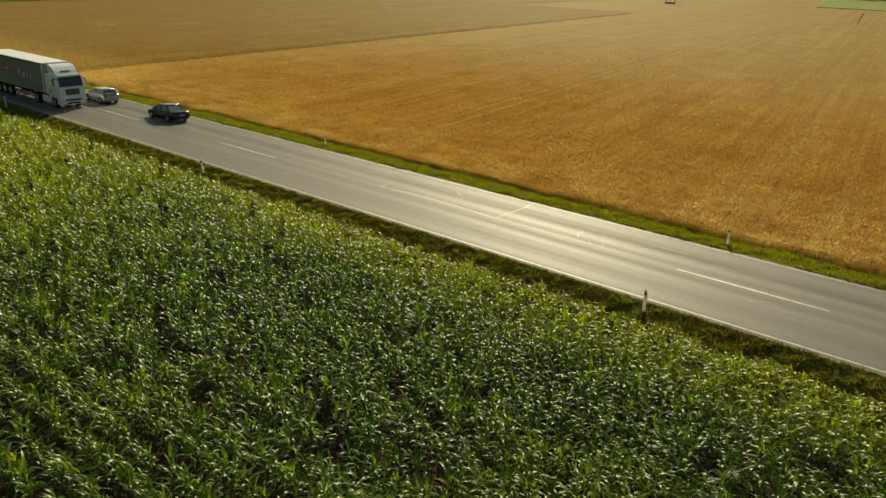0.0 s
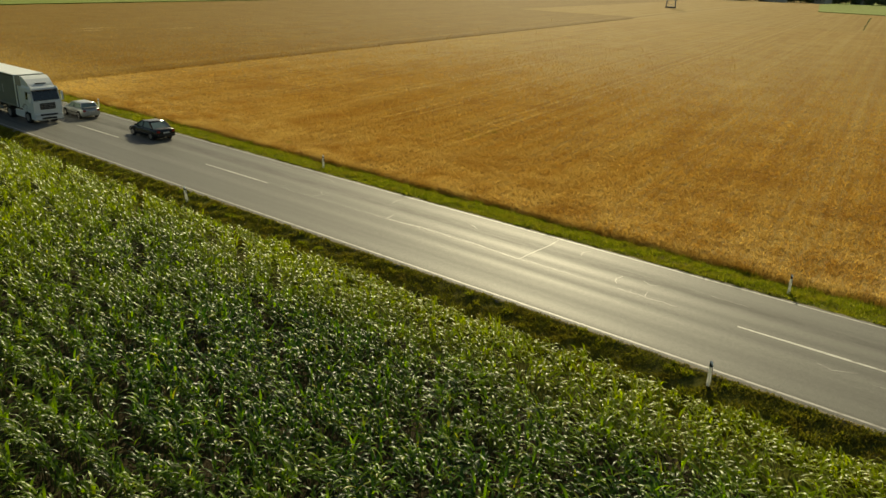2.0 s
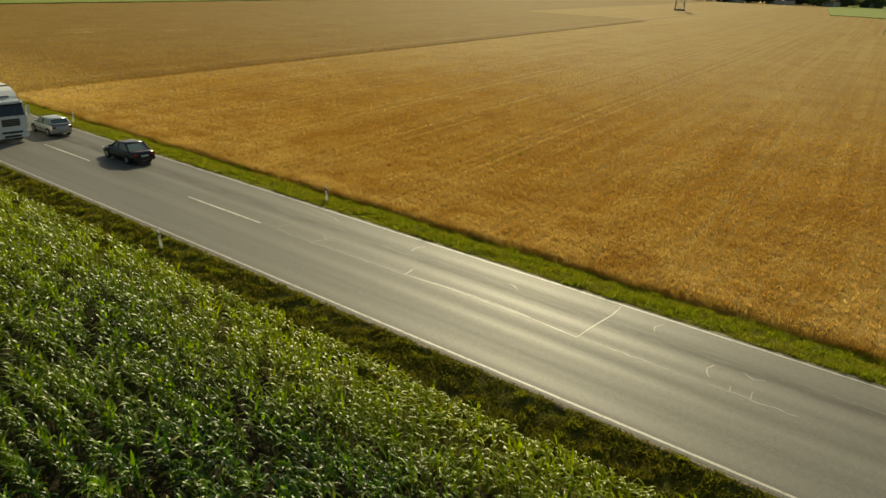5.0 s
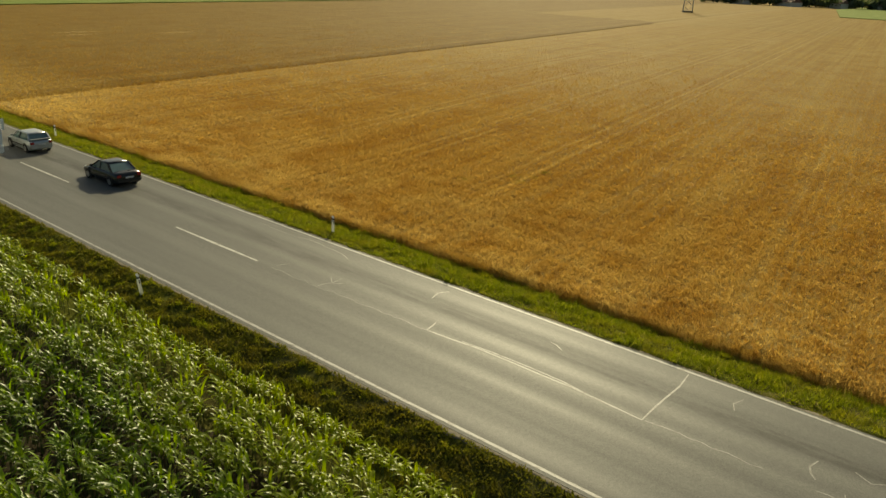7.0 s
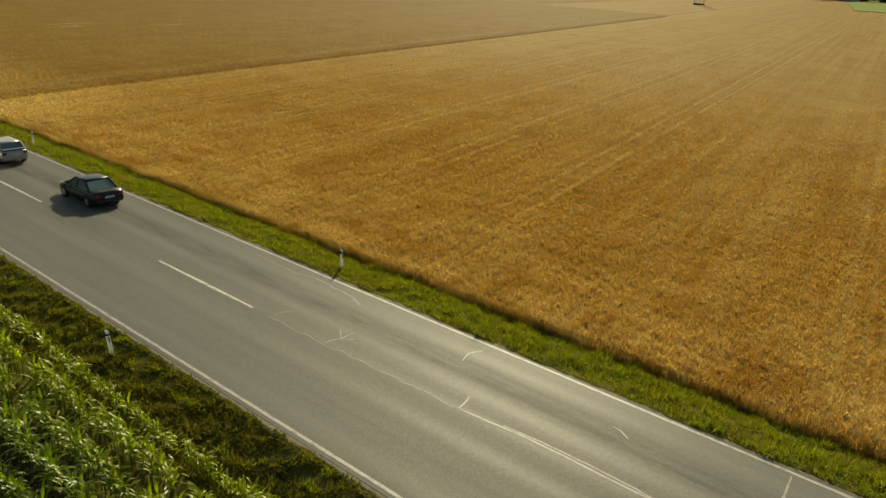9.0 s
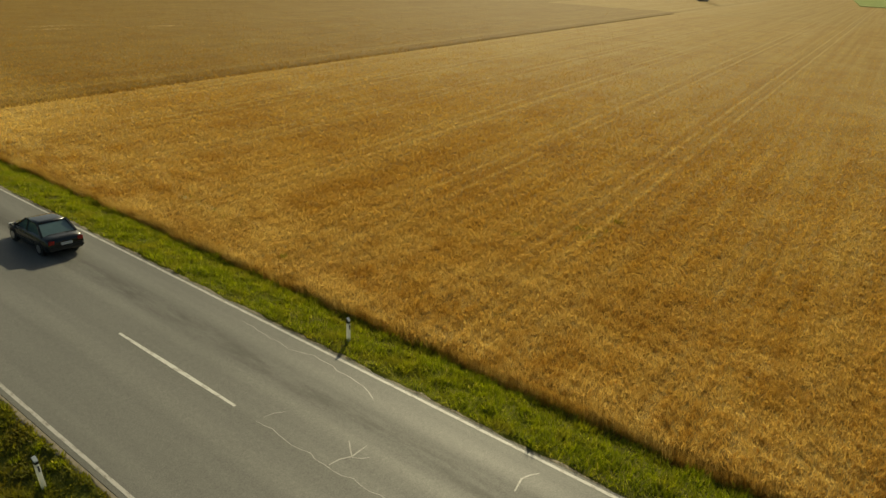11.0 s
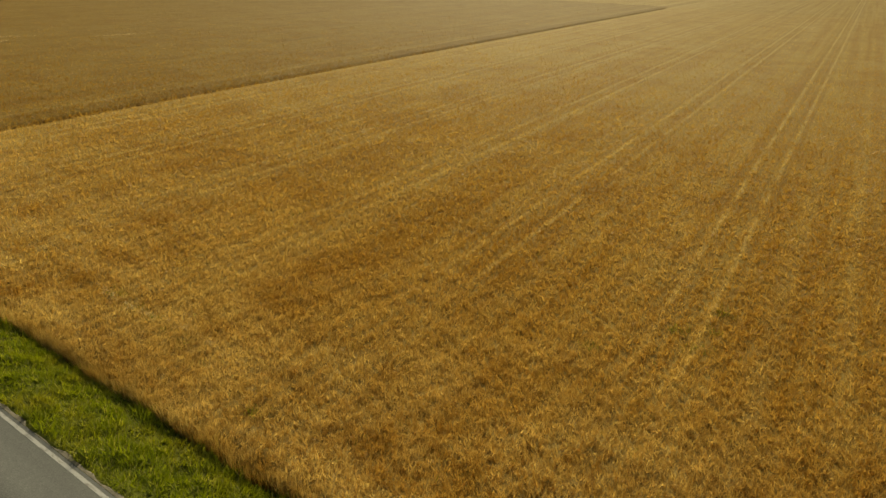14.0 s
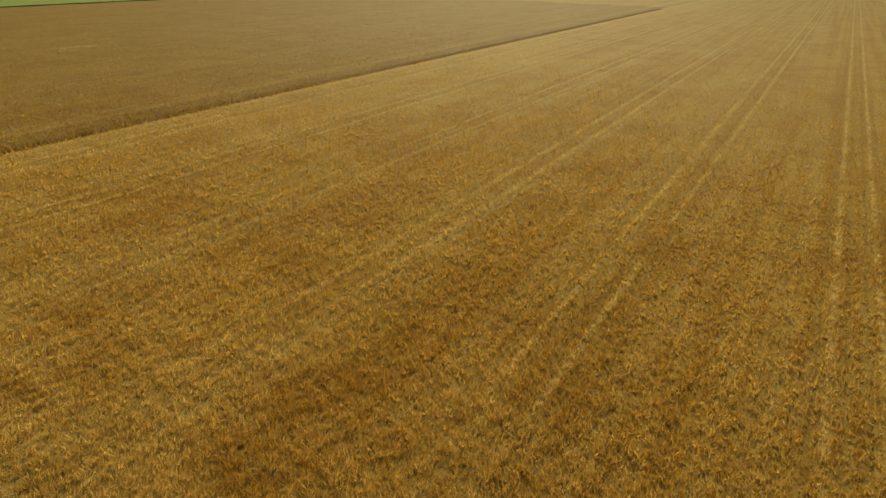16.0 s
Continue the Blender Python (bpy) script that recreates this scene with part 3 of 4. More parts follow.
# ---- the wheat ----
GAP_V = 92.6                           # the bare strip between the two wheat fields
END_V = 238.0                          # where green crop takes over
TOP = 0.06


def canopy(name, v0, v1, lift, material):
    xs = np.concatenate([[WHEAT_X + 0.1, WHEAT_X + 0.35], np.arange(WHEAT_X + 0.8, 110, 0.8), np.arange(111, 200, 4), np.arange(204, 1400, 20)])
    vs = np.concatenate([np.arange(v0, max(v0, -6), 8), np.arange(max(v0, -6), min(v1, 130), 0.8), np.arange(130, v1 - 2, 8), [v1 - 0.25, v1]]) if v1 > 130 else np.concatenate([np.arange(v0, -6, 8), np.arange(-6, v1 - 0.3, 0.8), [v1 - 0.2, v1]])
    X, W = np.meshgrid(xs, vs, indexing="ij")
    Y = (W + X * S) / C
    Z = TOP + lift - 0.15 + 0.04 * np.sin(X * 1.9 + W * 2.3) * np.sin(W * 1.7 - X * 0.8) + 0.05 * np.sin(X * 0.31 + W * 0.2) * np.sin(W * 0.27)
    Z[0, :] = -0.7
    Z[:, 0] = -0.7
    Z[:, -1] = -0.7
    return grid_mesh(name, np.stack([X, Y, Z], -1), material)


wheat = tagged(new("wheat_field", canopy("wheat_field", -160.0, GAP_V - 0.2, 0.0, M_CANOPY)), "ripe golden wheat field with faint drill rows and tramlines", "wheat field", kind="stuff")
wheat_beyond = tagged(new("wheat_field", canopy("wheat_field", GAP_V + 0.35, END_V, 0.05, M_CANOPY_BROWN)), "browner ripe wheat field beyond a narrow bare strip", "wheat field", kind="stuff")


X = np.linspace(275, 1380, 90)
strip = np.stack([np.stack([X, (GAP_V + dv + X * S) / C, np.full(len(X), z)], 1) for dv, z in ((-0.9, -0.1), (-0.2, -0.02), (0.5, 0.0), (1.1, 0.0))], 1)
bridge = new("canopy_strip", grid_mesh("canopy_strip", strip, M_CANOPY))
bridge.parent = wheat
X = np.linspace(46, 277, 90)
strip = np.stack([np.stack([X, (GAP_V + dv + X * S) / C, np.full(len(X), z)], 1) for dv, z in ((-0.5, -0.32), (0.0, -0.24), (0.4, -0.24), (0.9, -0.32))], 1)
furrow = new("stubble_strip", grid_mesh("stubble_strip", strip, M_STUBBLE))
furrow.parent = wheat
tagged(furrow, "narrow strip of trodden stubble between the fields", kind="stuff")


X, W = np.meshgrid([281, 286, 292, 320, 400, 520, 640, 760], np.arange(-110, GAP_V + 56, 4.0), indexing="ij")
Z = np.interp(X, [281, 286, 292], [-0.3, -0.02, 0.02]) + 0.01 * np.sin(W * 0.4)
stubble = new("ground_stubble", grid_mesh("ground_stubble", np.stack([X, (W + X * S) / C, Z], -1), M_STUBBLE))
tagged(stubble, "paler dry stubble field beyond the wheat", "field", kind="structure")


def nearness(x, y):
    """Metres from the stretch of wheat that the flight ends over."""
    return np.hypot(np.maximum(0, x - 54), np.maximum(0, np.maximum(y - 66, 36 - y)))


def thickness_at(d):
    return 680.0 / (1 + d / 13.0) ** 1.65


def combed(x, v):
    """The way the ears nod: alike within a tuft, turning from tuft to tuft."""
    return 0.6 + 1.3 * np.sin(x * 7.9 + 1.6 * np.sin(v * 3.1)) + 1.3 * np.sin(v * 8.7 + 1.3 * np.sin(x * 2.7)) + rng.normal(0, 1.2, len(x))


def ears(v0, v1, lift, parent, material):
    xs, vs = [], []
    for d0, d1, x1 in ((0, 12, 68), (12, 28, 84), (28, 60, 116), (60, 130, 188), (130, 330, 390)):
        top = thickness_at(d0)
        a, b = max(v0, -20 - d1), min(v1, 75 + d1)
        if b <= a:
            continue
        n = int((x1 - WHEAT_X) * (b - a) / C * top)
        x, v = rng.uniform(WHEAT_X, x1, n), rng.uniform(a, b, n)
        d = nearness(x, (v + x * S) / C)
        ok = (d >= d0) & (d < d1) & (rng.random(n) < thickness_at(d) / top * np.exp(-np.maximum(0, d - 30) / 38))
        xs.append(x[ok])
        vs.append(v[ok])
    x, v = np.concatenate(xs), np.concatenate(vs)
    tram = np.abs(np.abs((v - 34.55) % 9.8 - 4.9) - 0.85)
    ok = ~((np.abs(tram - 0.5) < 0.2) & (rng.random(len(x)) < 0.4))
    x, v = x[ok], v[ok]
    y, n = (v + x * S) / C, len(x)
    grow = (thickness_at(0) / thickness_at(nearness(x, y))) ** 0.42
    swell = 0.05 * np.sin(x * 0.31 + v * 0.2) * np.sin(v * 0.27) + 0.04 * np.sin(x * 1.9 + v * 2.3) * np.sin(v * 1.7 - x * 0.8)
    clump = 0.05 * np.sin(x * 4.3 + v * 2.9 + 1.5 * np.sin(v * 1.3)) * np.sin(v * 5.1 - x * 2.2 + 1.4 * np.sin(x * 1.7)) + 0.055 * np.sin(x * 13.1 - v * 5.0 + np.sin(v * 3.1)) * np.sin(v * 11.3 + x * 3.7 + np.sin(x * 2.3))
    swell = swell + clump
    ln = rng.normal(0.16, 0.045, n) * grow ** 0.6
    z = TOP + lift + swell + rng.normal(0, 0.035, n) - ln
    me = blade_field("ears", x, y, z, ln, rng.normal(0.030, 0.007, n) * grow, rng.uniform(0.2, 1.0, n) * 0.19 * grow ** 0.8, material, combed(x, v))
    ob = new("ears", me)
    ob.parent = parent
    return tagged(ob, "ripe bent wheat ears", kind="stuff")


ears(-120, GAP_V - 0.15, 0.0, wheat, M_WHEAT)
ears(GAP_V + 0.32, END_V, 0.05, wheat_beyond, M_WHEAT_BROWN)

# stems that show along the field's edges
n = 52000
y = rng.uniform(-25, 145, n)
x = WHEAT_X + np.abs(rng.normal(0, 0.2, n)) - 0.18 + 0.10 * np.sin(y * 1.3) * np.sin(y * 0.37)
x, y = (a[np.abs(across(x, y) - GAP_V) > 0.7] for a in (x, y))
ln = rng.normal(0.66, 0.10, len(x))
edge = new("stems", blade_field("stems", x, y, land(x, y) - 0.02, ln, rng.normal(0.014, 0.003, len(x)), rng.uniform(0.02, 0.32, len(x)), M_STEM))
edge.parent = wheat
tagged(edge, "upright wheat stems along the field's edge", kind="stuff")

# ---- grass and weeds on the verges ----
def verge(name, x0, x1, count, length, width, material, label, y0=-20, y1=125):
    x, y = rng.uniform(x0, x1, count), rng.uniform(y0, y1, count)
    clump = np.sin(x * 3.1 + y * 1.7) * np.sin(y * 2.3 - x * 1.1) + 0.6 * np.sin(y * 0.6 + x * 2)
    ln = np.clip(rng.normal(length, length * 0.3, count) * (1 + 0.4 * clump), 0.03, None)
    me = blade_field(name, x, y, land(x, y) - 0.02, ln, rng.normal(width, width * 0.2, count), rng.uniform(0.3, 1.2, count) * ln, material, 1.6 * np.sin(x * 6.3 + 1.5 * np.sin(y * 2.7)) + 1.6 * np.sin(y * 5.6 + 1.2 * np.sin(x * 2.9)) + rng.normal(0, 1.0, count))
    return tagged(new(name, me), label, "grass", kind="stuff")


verge("verge_grass", ROAD_R + 0.13, WHEAT_X + 0.1, 190000, 0.17, 0.036, M_GRASS, "fresh green verge grass between road and wheat")
verge("bank_weeds", 29.7, ROAD_L - 0.14, 230000, 0.085, 0.085, M_BANK, "olive brown weeds on the roadside bank above the ditch")

def weed_clumps(name, xs, ys, material, label, size):
    """Tufts of many broad blades each."""
    k = 60
    x = np.repeat(xs, k) + rng.normal(0, 0.16, len(xs) * k) * np.repeat(size, k)
    y = np.repeat(ys, k) + rng.normal(0, 0.22, len(xs) * k) * np.repeat(size, k)
    ln = np.clip(rng.normal(0.32, 0.08, len(x)), 0.08, None) * np.repeat(size, k)
    me = blade_field(name, x, y, land(x, y) - 0.02, ln, rng.normal(0.05, 0.01, len(x)), rng.uniform(0.2, 0.9, len(x)) * ln, material)
    return tagged(new(name, me), label, "weeds", kind="stuff")


n = 300
weed_clumps("weeds", rng.uniform(30.4, 32.1, n), rng.uniform(-10, 115, n), M_GRASS, "low green tufts scattered over the roadside bank", rng.uniform(0.25, 0.55, n))
spots = np.array([(48.5, 69.4), (48.2, 67.8), (48.0, 66.4), (47.95, 65.2), (47.6, 63.9), (61.4, 49.2), (59.7, 49.1), (60.7, 50.4), (63.4, 49.5), (57.2, 52.4), (46.4, 58.3)])
k = 50
wx, wy = np.repeat(spots[:, 0], k) + rng.normal(0, 0.22, len(spots) * k), np.repeat(spots[:, 1], k) + rng.normal(0, 0.3, len(spots) * k)
me = blade_field("weeds", wx, wy, np.full(len(wx), -0.12), rng.uniform(0.12, 0.26, len(wx)), rng.normal(0.04, 0.01, len(wx)), rng.uniform(0.03, 0.2, len(wx)), M_BANK)
tagged(new("weeds", me), "small green weeds growing up through the wheat", "weeds", kind="stuff")
wy = np.concatenate([rng.normal(c, 0.7, 50) for c in (63.2, 64.8, 67.2, 69.6)])
wx = 48.2 + 0.18 * np.sin(wy * 0.9) + rng.normal(0, 0.07, len(wy))
lodged = new("bent_stems", blade_field("bent_stems", wx, wy, np.full(len(wx), 0.02), np.full(len(wx), 0.05), rng.normal(0.02, 0.004, len(wx)), rng.uniform(0.15, 0.4, len(wx)), M_STRAW))
lodged.parent = wheat
tagged(lodged, "pale wheat stems laid flat in a wheel track", kind="stuff")
lx, ly = np.repeat([86.4, 103.7, 84.0], 160), np.repeat([170.4, 163.7, 165.5], 160)
lx, ly = lx + rng.normal(0, 2.2, len(lx)), ly + rng.normal(0, 0.7, len(ly))
lodged = new("bent_stems", blade_field("bent_stems", lx, ly, np.full(len(lx), 0.06), np.full(len(lx), 0.07), rng.normal(0.09, 0.02, len(lx)), rng.uniform(0.3, 0.7, len(lx)), M_STRAW))
lodged.parent = wheat_beyond
tagged(lodged, "pale patches of wheat laid flat by wind", kind="stuff")
n = 420
weed_clumps("weeds", rng.normal(30.6, 0.25, n), rng.uniform(-10, 115, n), M_BANK, "olive weed tufts along the ditch", rng.uniform(0.35, 0.8, n))
n = 150
weed_clumps("weeds", rng.normal(44.5, 0.12, n), rng.uniform(-10, 115, n), M_GRASS, "green weeds along the foot of the wheat", rng.uniform(0.5, 1.1, n))
n = 260
weed_clumps("weeds", rng.uniform(42.4, 44.4, n), rng.uniform(-10, 115, n), M_GRASS, "taller grass tufts on the verge", rng.uniform(0.4, 0.9, n))

# ---- marker posts ----
def marker_post(x, y, lean=(0.0, 0.0)):
    t = thing("marker_post", pose(x, y, float(land(np.array(x), np.array(y))), lean[0] + random.uniform(-1, 1), lean[1] + random.uniform(-1, 1), random.uniform(-4, 4)),
              "white plastic roadside marker post with a black slanted band", "marker post", "marker posts along the road")
    w, d = 0.06, 0.05
    rings = []
    for z, s in ((-0.15, 1.0), (0.0, 1.0), (0.80, 0.95)):
        rings.append([(px * s, py * s, z) for px, py in ((-w, -d), (-w * 0.6, -d * 1.25), (w * 0.6, -d * 1.25), (w, -d), (w, d), (-w, d))])
    part("post_body", loft(rings), M_POST, t)
    band = [[(px * 1.03 * s, py * 1.03 * s, z + (0.05 * (py / d) if k else 0)) for px, py in ((-w, -d), (-w * 0.6, -d * 1.25), (w * 0.6, -d * 1.25), (w, -d), (w, d), (-w, d))] for k, (z, s) in enumerate(((0.80, 0.95), (0.93, 0.93)))]
    part("black_band", loft(band), M_BLACK, t, "black slanted band")
    cap = [[(px * 0.9, py * 0.9, z + 0.05 * (py / d)) for px, py in ((-w, -d), (-w * 0.6, -d * 1.25), (w * 0.6, -d * 1.25), (w, -d), (w, d), (-w, d))] for z in (0.93, 0.975)]
    part("cap", loft(cap), M_WHITE, t)
    part("reflector", box(-0.022, -d * 1.4, 0.56, 0.022, -d * 1.2, 0.74), M_BLACK, t, "small dark reflector")
    part("reflector", box(-0.022, d * 0.98, 0.56, 0.022, d * 1.12, 0.74), M_BLACK, t, "small dark reflector")
    return t


for k in range(-1, 5):
    marker_post(31.62 - 0.24 * (k % 2), 16.63 + 33.3 * k, (-7.0, -5.0) if k == 1 else (0.0, 0.0))
    marker_post(42.60, 17.05 + 32.8 * k)


# ---- cars ----
def wheel(parent, x, y, r, w, rim=0.62):
    ty = part("wheel", disc(x, y, r, r, w, 24), M_TYRE, parent, smooth=False)
    out = 1 if x > 0 else -1
    part("rim", disc(x + out * (w / 2 + 0.004), y, r, r * rim, 0.03, 16), M_RIM, ty, "light metal rim")
    return ty


def car(name, label, x, y, paint, L, W, H, boot, glass, spoiler=False):
    """A car pointing along +y. boot: how far the tail deck reaches in front of the tail, as a share of the length."""
    t = thing(name, pose(x, y, 0.02), label, "car", "cars on the road")
    w = W / 2
    stations = [(-0.500, 0.84, 0.40, 0.70, 0.74), (-0.488, 0.93, 0.28, 0.86, 0.90), (-0.44, 0.98, 0.22, 0.91, 0.95), (-0.25, 1.0, 0.20, 0.91, 0.95),
                (0.0, 1.0, 0.19, 0.89, 0.94), (0.18, 1.0, 0.19, 0.87, 0.94), (0.30, 0.98, 0.20, 0.81, 0.88), (0.42, 0.95, 0.22, 0.72, 0.79), (0.478, 0.89, 0.26, 0.63, 0.68), (0.50, 0.78, 0.36, 0.52, 0.56)]
    rings = []
    for f, ws, zs, zb, zc in stations:
        a = w * ws
        half = [(0.90 * a, zs), (a, zs + 0.14), (a, zs + 0.55 * (zb - zs)), (0.97 * a, zb - 0.05), (0.90 * a, zb), (0.45 * a, zc)]
        rings.append([(px, f * L, pz) for px, pz in half] + [(-px, f * L, pz) for px, pz in reversed(half)])
    body = part("body", loft(rings), paint, t, smooth=True)
    # the glazed cabin, its roof and pillars
    r0, f0 = (-0.455 if not boot else -0.5 + boot) * L, 0.235 * L
    r1, f1 = r0 + (0.10 if not boot else 0.15) * L, 0.055 * L
    zb, zt = 0.90, H - 0.07
    b, c = 0.885 * w, 0.70 * w
    glazed = loft([[(-b, r0, zb), (b, r0, zb), (b, f0, zb), (-b, f0, zb)], [(-c * 1.04, r1, zt), (c * 1.04, r1, zt), (c * 1.04, f1, zt), (-c * 1.04, f1, zt)]])
    part("windows", glazed, glass, t, "dark tinted windows reflecting the sky")
    roof = loft([[(-c * 1.06, r1 - 0.05, zt - 0.02), (c * 1.06, r1 - 0.05, zt - 0.02), (c * 1.06, f1 + 0.05, zt - 0.02), (-c * 1.06, f1 + 0.05, zt - 0.02)],
                 [(-c * 0.98, r1 + 0.02, zt + 0.05), (c * 0.98, r1 + 0.02, zt + 0.05), (c * 0.98, f1 - 0.03, zt + 0.05), (-c * 0.98, f1 - 0.03, zt + 0.05)],
                 [(-c * 0.7, r1 + 0.2, H), (c * 0.7, r1 + 0.2, H), (c * 0.7, f1 - 0.3, H), (-c * 0.7, f1 - 0.3, H)]])
    part("roof", roof, paint, t, smooth=True)
    for s in (-1, 1):
        part("pillar", bar((s * b, f0, zb - 0.02), (s * c * 1.05, f1, zt), 0.06, 0.08), paint, t)
        part("pillar", bar((s * b, r0 + 0.05, zb - 0.02), (s * c * 1.05, r1 + 0.02, zt), 0.09, 0.16), paint, t)
        mid = (f0 + r0) / 2 + 0.05 * L
        part("pillar", bar((s * (b + 0.005), mid, zb - 0.02), (s * c * 1.06, mid - 0.05, zt), 0.05, 0.08), M_BLACK, t)
        part("mirror", box(s * (w + 0.02) - 0.08, f0 - 0.28, 0.92, s * (w + 0.02) + 0.08, f0 - 0.12, 1.06, 0.03), paint, t)
        part("tail_light", box(s * w * 0.60, -0.503 * L, 0.66, s * w * 0.90, -0.475 * L, 0.84, 0.02), M_RED, t, "red tail light")
        part("headlight", box(s * w * 0.52, 0.462 * L, 0.55, s * w * 0.84, 0.492 * L, 0.66, 0.02), M_LAMP, t, "clear headlight")
        part("side_strip", box(s * (w - 0.01), -0.25 * L, 0.46, s * (w + 0.015), 0.22 * L, 0.53), M_BLACK, t)
        part("door_handle", box(s * (w * 0.985), -0.02 * L, 0.76, s * (w + 0.02), 0.02 * L, 0.79), M_BLACK, t)
        for fy in (-0.30, 0.31):
            arch = disc(s * (w - 0.06), fy * L, 0.33, 0.37, 0.135, 22)
            part("wheel_arch", arch, M_BLACK, t)
            wheel(t, s * (w - 0.075), fy * L, 0.31, 0.19)
    part("rear_bumper", box(-w * 0.90, -0.512 * L, 0.36, w * 0.90, -0.47 * L, 0.55, 0.04), paint if spoiler else M_BLACK, t)
    part("front_bumper", box(-w * 0.84, 0.47 * L, 0.28, w * 0.84, 0.508 * L, 0.45, 0.04), M_BLACK, t)
    part("number_plate", box(-0.26, -0.516 * L, 0.60, 0.26, -0.496 * L, 0.71), M_PLATE, t, "blank pale plate")
    if spoiler:
        part("spoiler", box(-w * 0.80, r0 - 0.16, 0.99, w * 0.80, r0 + 0.10, 1.03, 0.015), paint, t)
    return t


P_BLACK = plain("black_car_paint", (0.012, 0.014, 0.016), 0.18, 0, 0.1)
P_GREYBLUE = plain("grey_blue_car_paint", (0.07, 0.085, 0.095), 0.22, 0.3, 0.1)
P_SILVER = plain("silver_car_paint", (0.42, 0.44, 0.45), 0.28, 0.5, 0.08)
P_DARK = plain("dark_car_paint", (0.010, 0.013, 0.014), 0.16, 0, 0.1)
car("sedan", "black four-door sedan driving in the far lane", 39.3, 67.4, P_DARK, 4.5, 1.76, 1.42, 0.14, M_TEAL)
car("hatchback", "silver hatchback with a small rear spoiler in the far lane", 39.35, 79.6, P_SILVER, 4.13, 1.70, 1.42, 0.0, M_TEAL, True)
car("coupe", "grey-blue fastback car in the far lane", 39.4, 90.3, P_GREYBLUE, 4.55, 1.76, 1.40, 0.08, M_TEAL)
car("small_hatchback", "black small hatchback in the far lane", 39.9, 99.6, P_BLACK, 3.85, 1.68, 1.45, 0.0, M_GLASS)


# ---- the truck ----
def lorry(x, y):
    """A tractor with a curtain-sided trailer, pointing along -y; y is at the front bumper."""
    t = thing("truck", pose(x, y, 0.02), "white tractor unit with a grey-green curtain-sided trailer in the near lane", "truck")
    cab = part("cab", loft([[(sx * wd, y0, z) for sx, y0, wd in ((-1, yf, w1), (1, yf, w1), (1, 0.25, w1), (1, 2.25, w1), (-1, 2.25, w1), (-1, 0.25, w1))]
                            for z, yf, w1 in ((0.95, 0.04, 1.20), (1.35, 0.0, 1.22), (1.95, 0.04, 1.22), (2.05, 0.08, 1.21), (2.85, 0.34, 1.17), (3.05, 0.42, 1.14), (3.18, 0.60, 1.06))]), M_TRUCKWHITE, t)
    part("windscreen", loft([[(-1.10, 0.065, 2.06), (1.10, 0.065, 2.06), (1.10, 0.02, 2.06), (-1.10, 0.02, 2.06)], [(-1.06, 0.36, 2.86), (1.06, 0.36, 2.86), (1.06, 0.31, 2.86), (-1.06, 0.31, 2.86)]]), M_GLASS, cab, "dark windscreen")
    part("sun_visor", bar((-1.1, 0.22, 2.92), (1.1, 0.22, 2.92), 0.22, 0.05), M_BLACK, cab)
    part("grille", box(-0.66, -0.03, 1.28, 0.66, 0.06, 1.82, 0.03), M_BLACK, cab, "black radiator grille")
    for z in (1.40, 1.54, 1.68):
        part("grille_bar", box(-0.6, -0.05, z, 0.6, -0.02, z + 0.035), M_STEEL, cab)
    part("bumper", box(-1.22, -0.06, 0.36, 1.22, 0.5, 0.98, 0.08), M_TRUCKWHITE, t)
    part("air_intake", box(-0.75, -0.09, 0.74, 0.75, -0.03, 0.90, 0.02), M_BLACK, t)
    part("air_intake", box(-0.62, -0.09, 0.44, 0.62, -0.03, 0.60, 0.02), M_BLACK, t)
    part("number_plate", box(-0.26, -0.10, 0.62, 0.26, -0.07, 0.72), M_PLATE, t)
    for s in (-1, 1):
        part("headlight", box(s * 0.78, -0.085, 0.66, s * 1.17, 0.0, 0.86, 0.03), M_LAMP, t, "clear headlight")
        part("side_window", box(s * 1.17, 0.55, 2.08, s * 1.225, 1.28, 2.72, 0.01), M_GLASS, cab)
        part("mirror", box(s * 1.30, 0.08, 1.95, s * 1.50, 0.24, 2.75, 0.04), M_TRUCKWHITE, cab, "tall white wing mirror")
        part("mirror_arm", bar((s * 1.18, 0.3, 2.75), (s * 1.42, 0.16, 2.75), 0.05), M_BLACK, cab)
        part("door_seam", box(s * 1.215, 1.34, 1.0, s * 1.228, 1.36, 2.78), M_BLACK, cab)
        part("side_fairing", box(s * 1.10, 2.25, 1.15, s * 1.21, 2.85, 3.1, 0.03), M_TRUCKWHITE, t)
        part("side_skirt", box(s * 1.10, 2.0, 0.38, s * 1.22, 3.85, 0.98, 0.05), M_TRUCKWHITE, t)
        part("step", box(s * 1.05, 0.35, 0.40, s * 1.21, 0.75, 0.95, 0.03), M_TRUCKWHITE, t)
        for zz, yy, ln in ((1.55, 1.5, 0.5), (1.42, 1.7, 0.45), (1.30, 1.95, 0.25)):
            part("dark_flash", box(s * 1.215, yy, zz, s * 1.229, yy + ln, zz + 0.07), M_CURTAIN, cab)
        wheel(t, s * 1.06, 1.42, 0.50, 0.32)
        wheel(t, s * 0.98, 5.02, 0.50, 0.56)
        for k in range(3):
            wheel(t, s * 1.08, 11.1 + 1.31 * k, 0.50, 0.38)
    part("roof_deflector", loft([[(sx * wd, yy, z) for sx, yy, wd in ((-1, yf, w1), (1, yf, w1), (1, 2.3, w1), (-1, 2.3, w1))] for z, yf, w1 in ((3.12, 0.65, 1.05), (3.4, 0.95, 1.05), (3.75, 1.45, 1.08), (3.95, 1.95, 1.08))]), M_TRUCKWHITE, t)
    part("deflector_grille", box(-0.45, 0.86, 3.36, 0.45, 1.0, 3.44), M_BLACK, t)
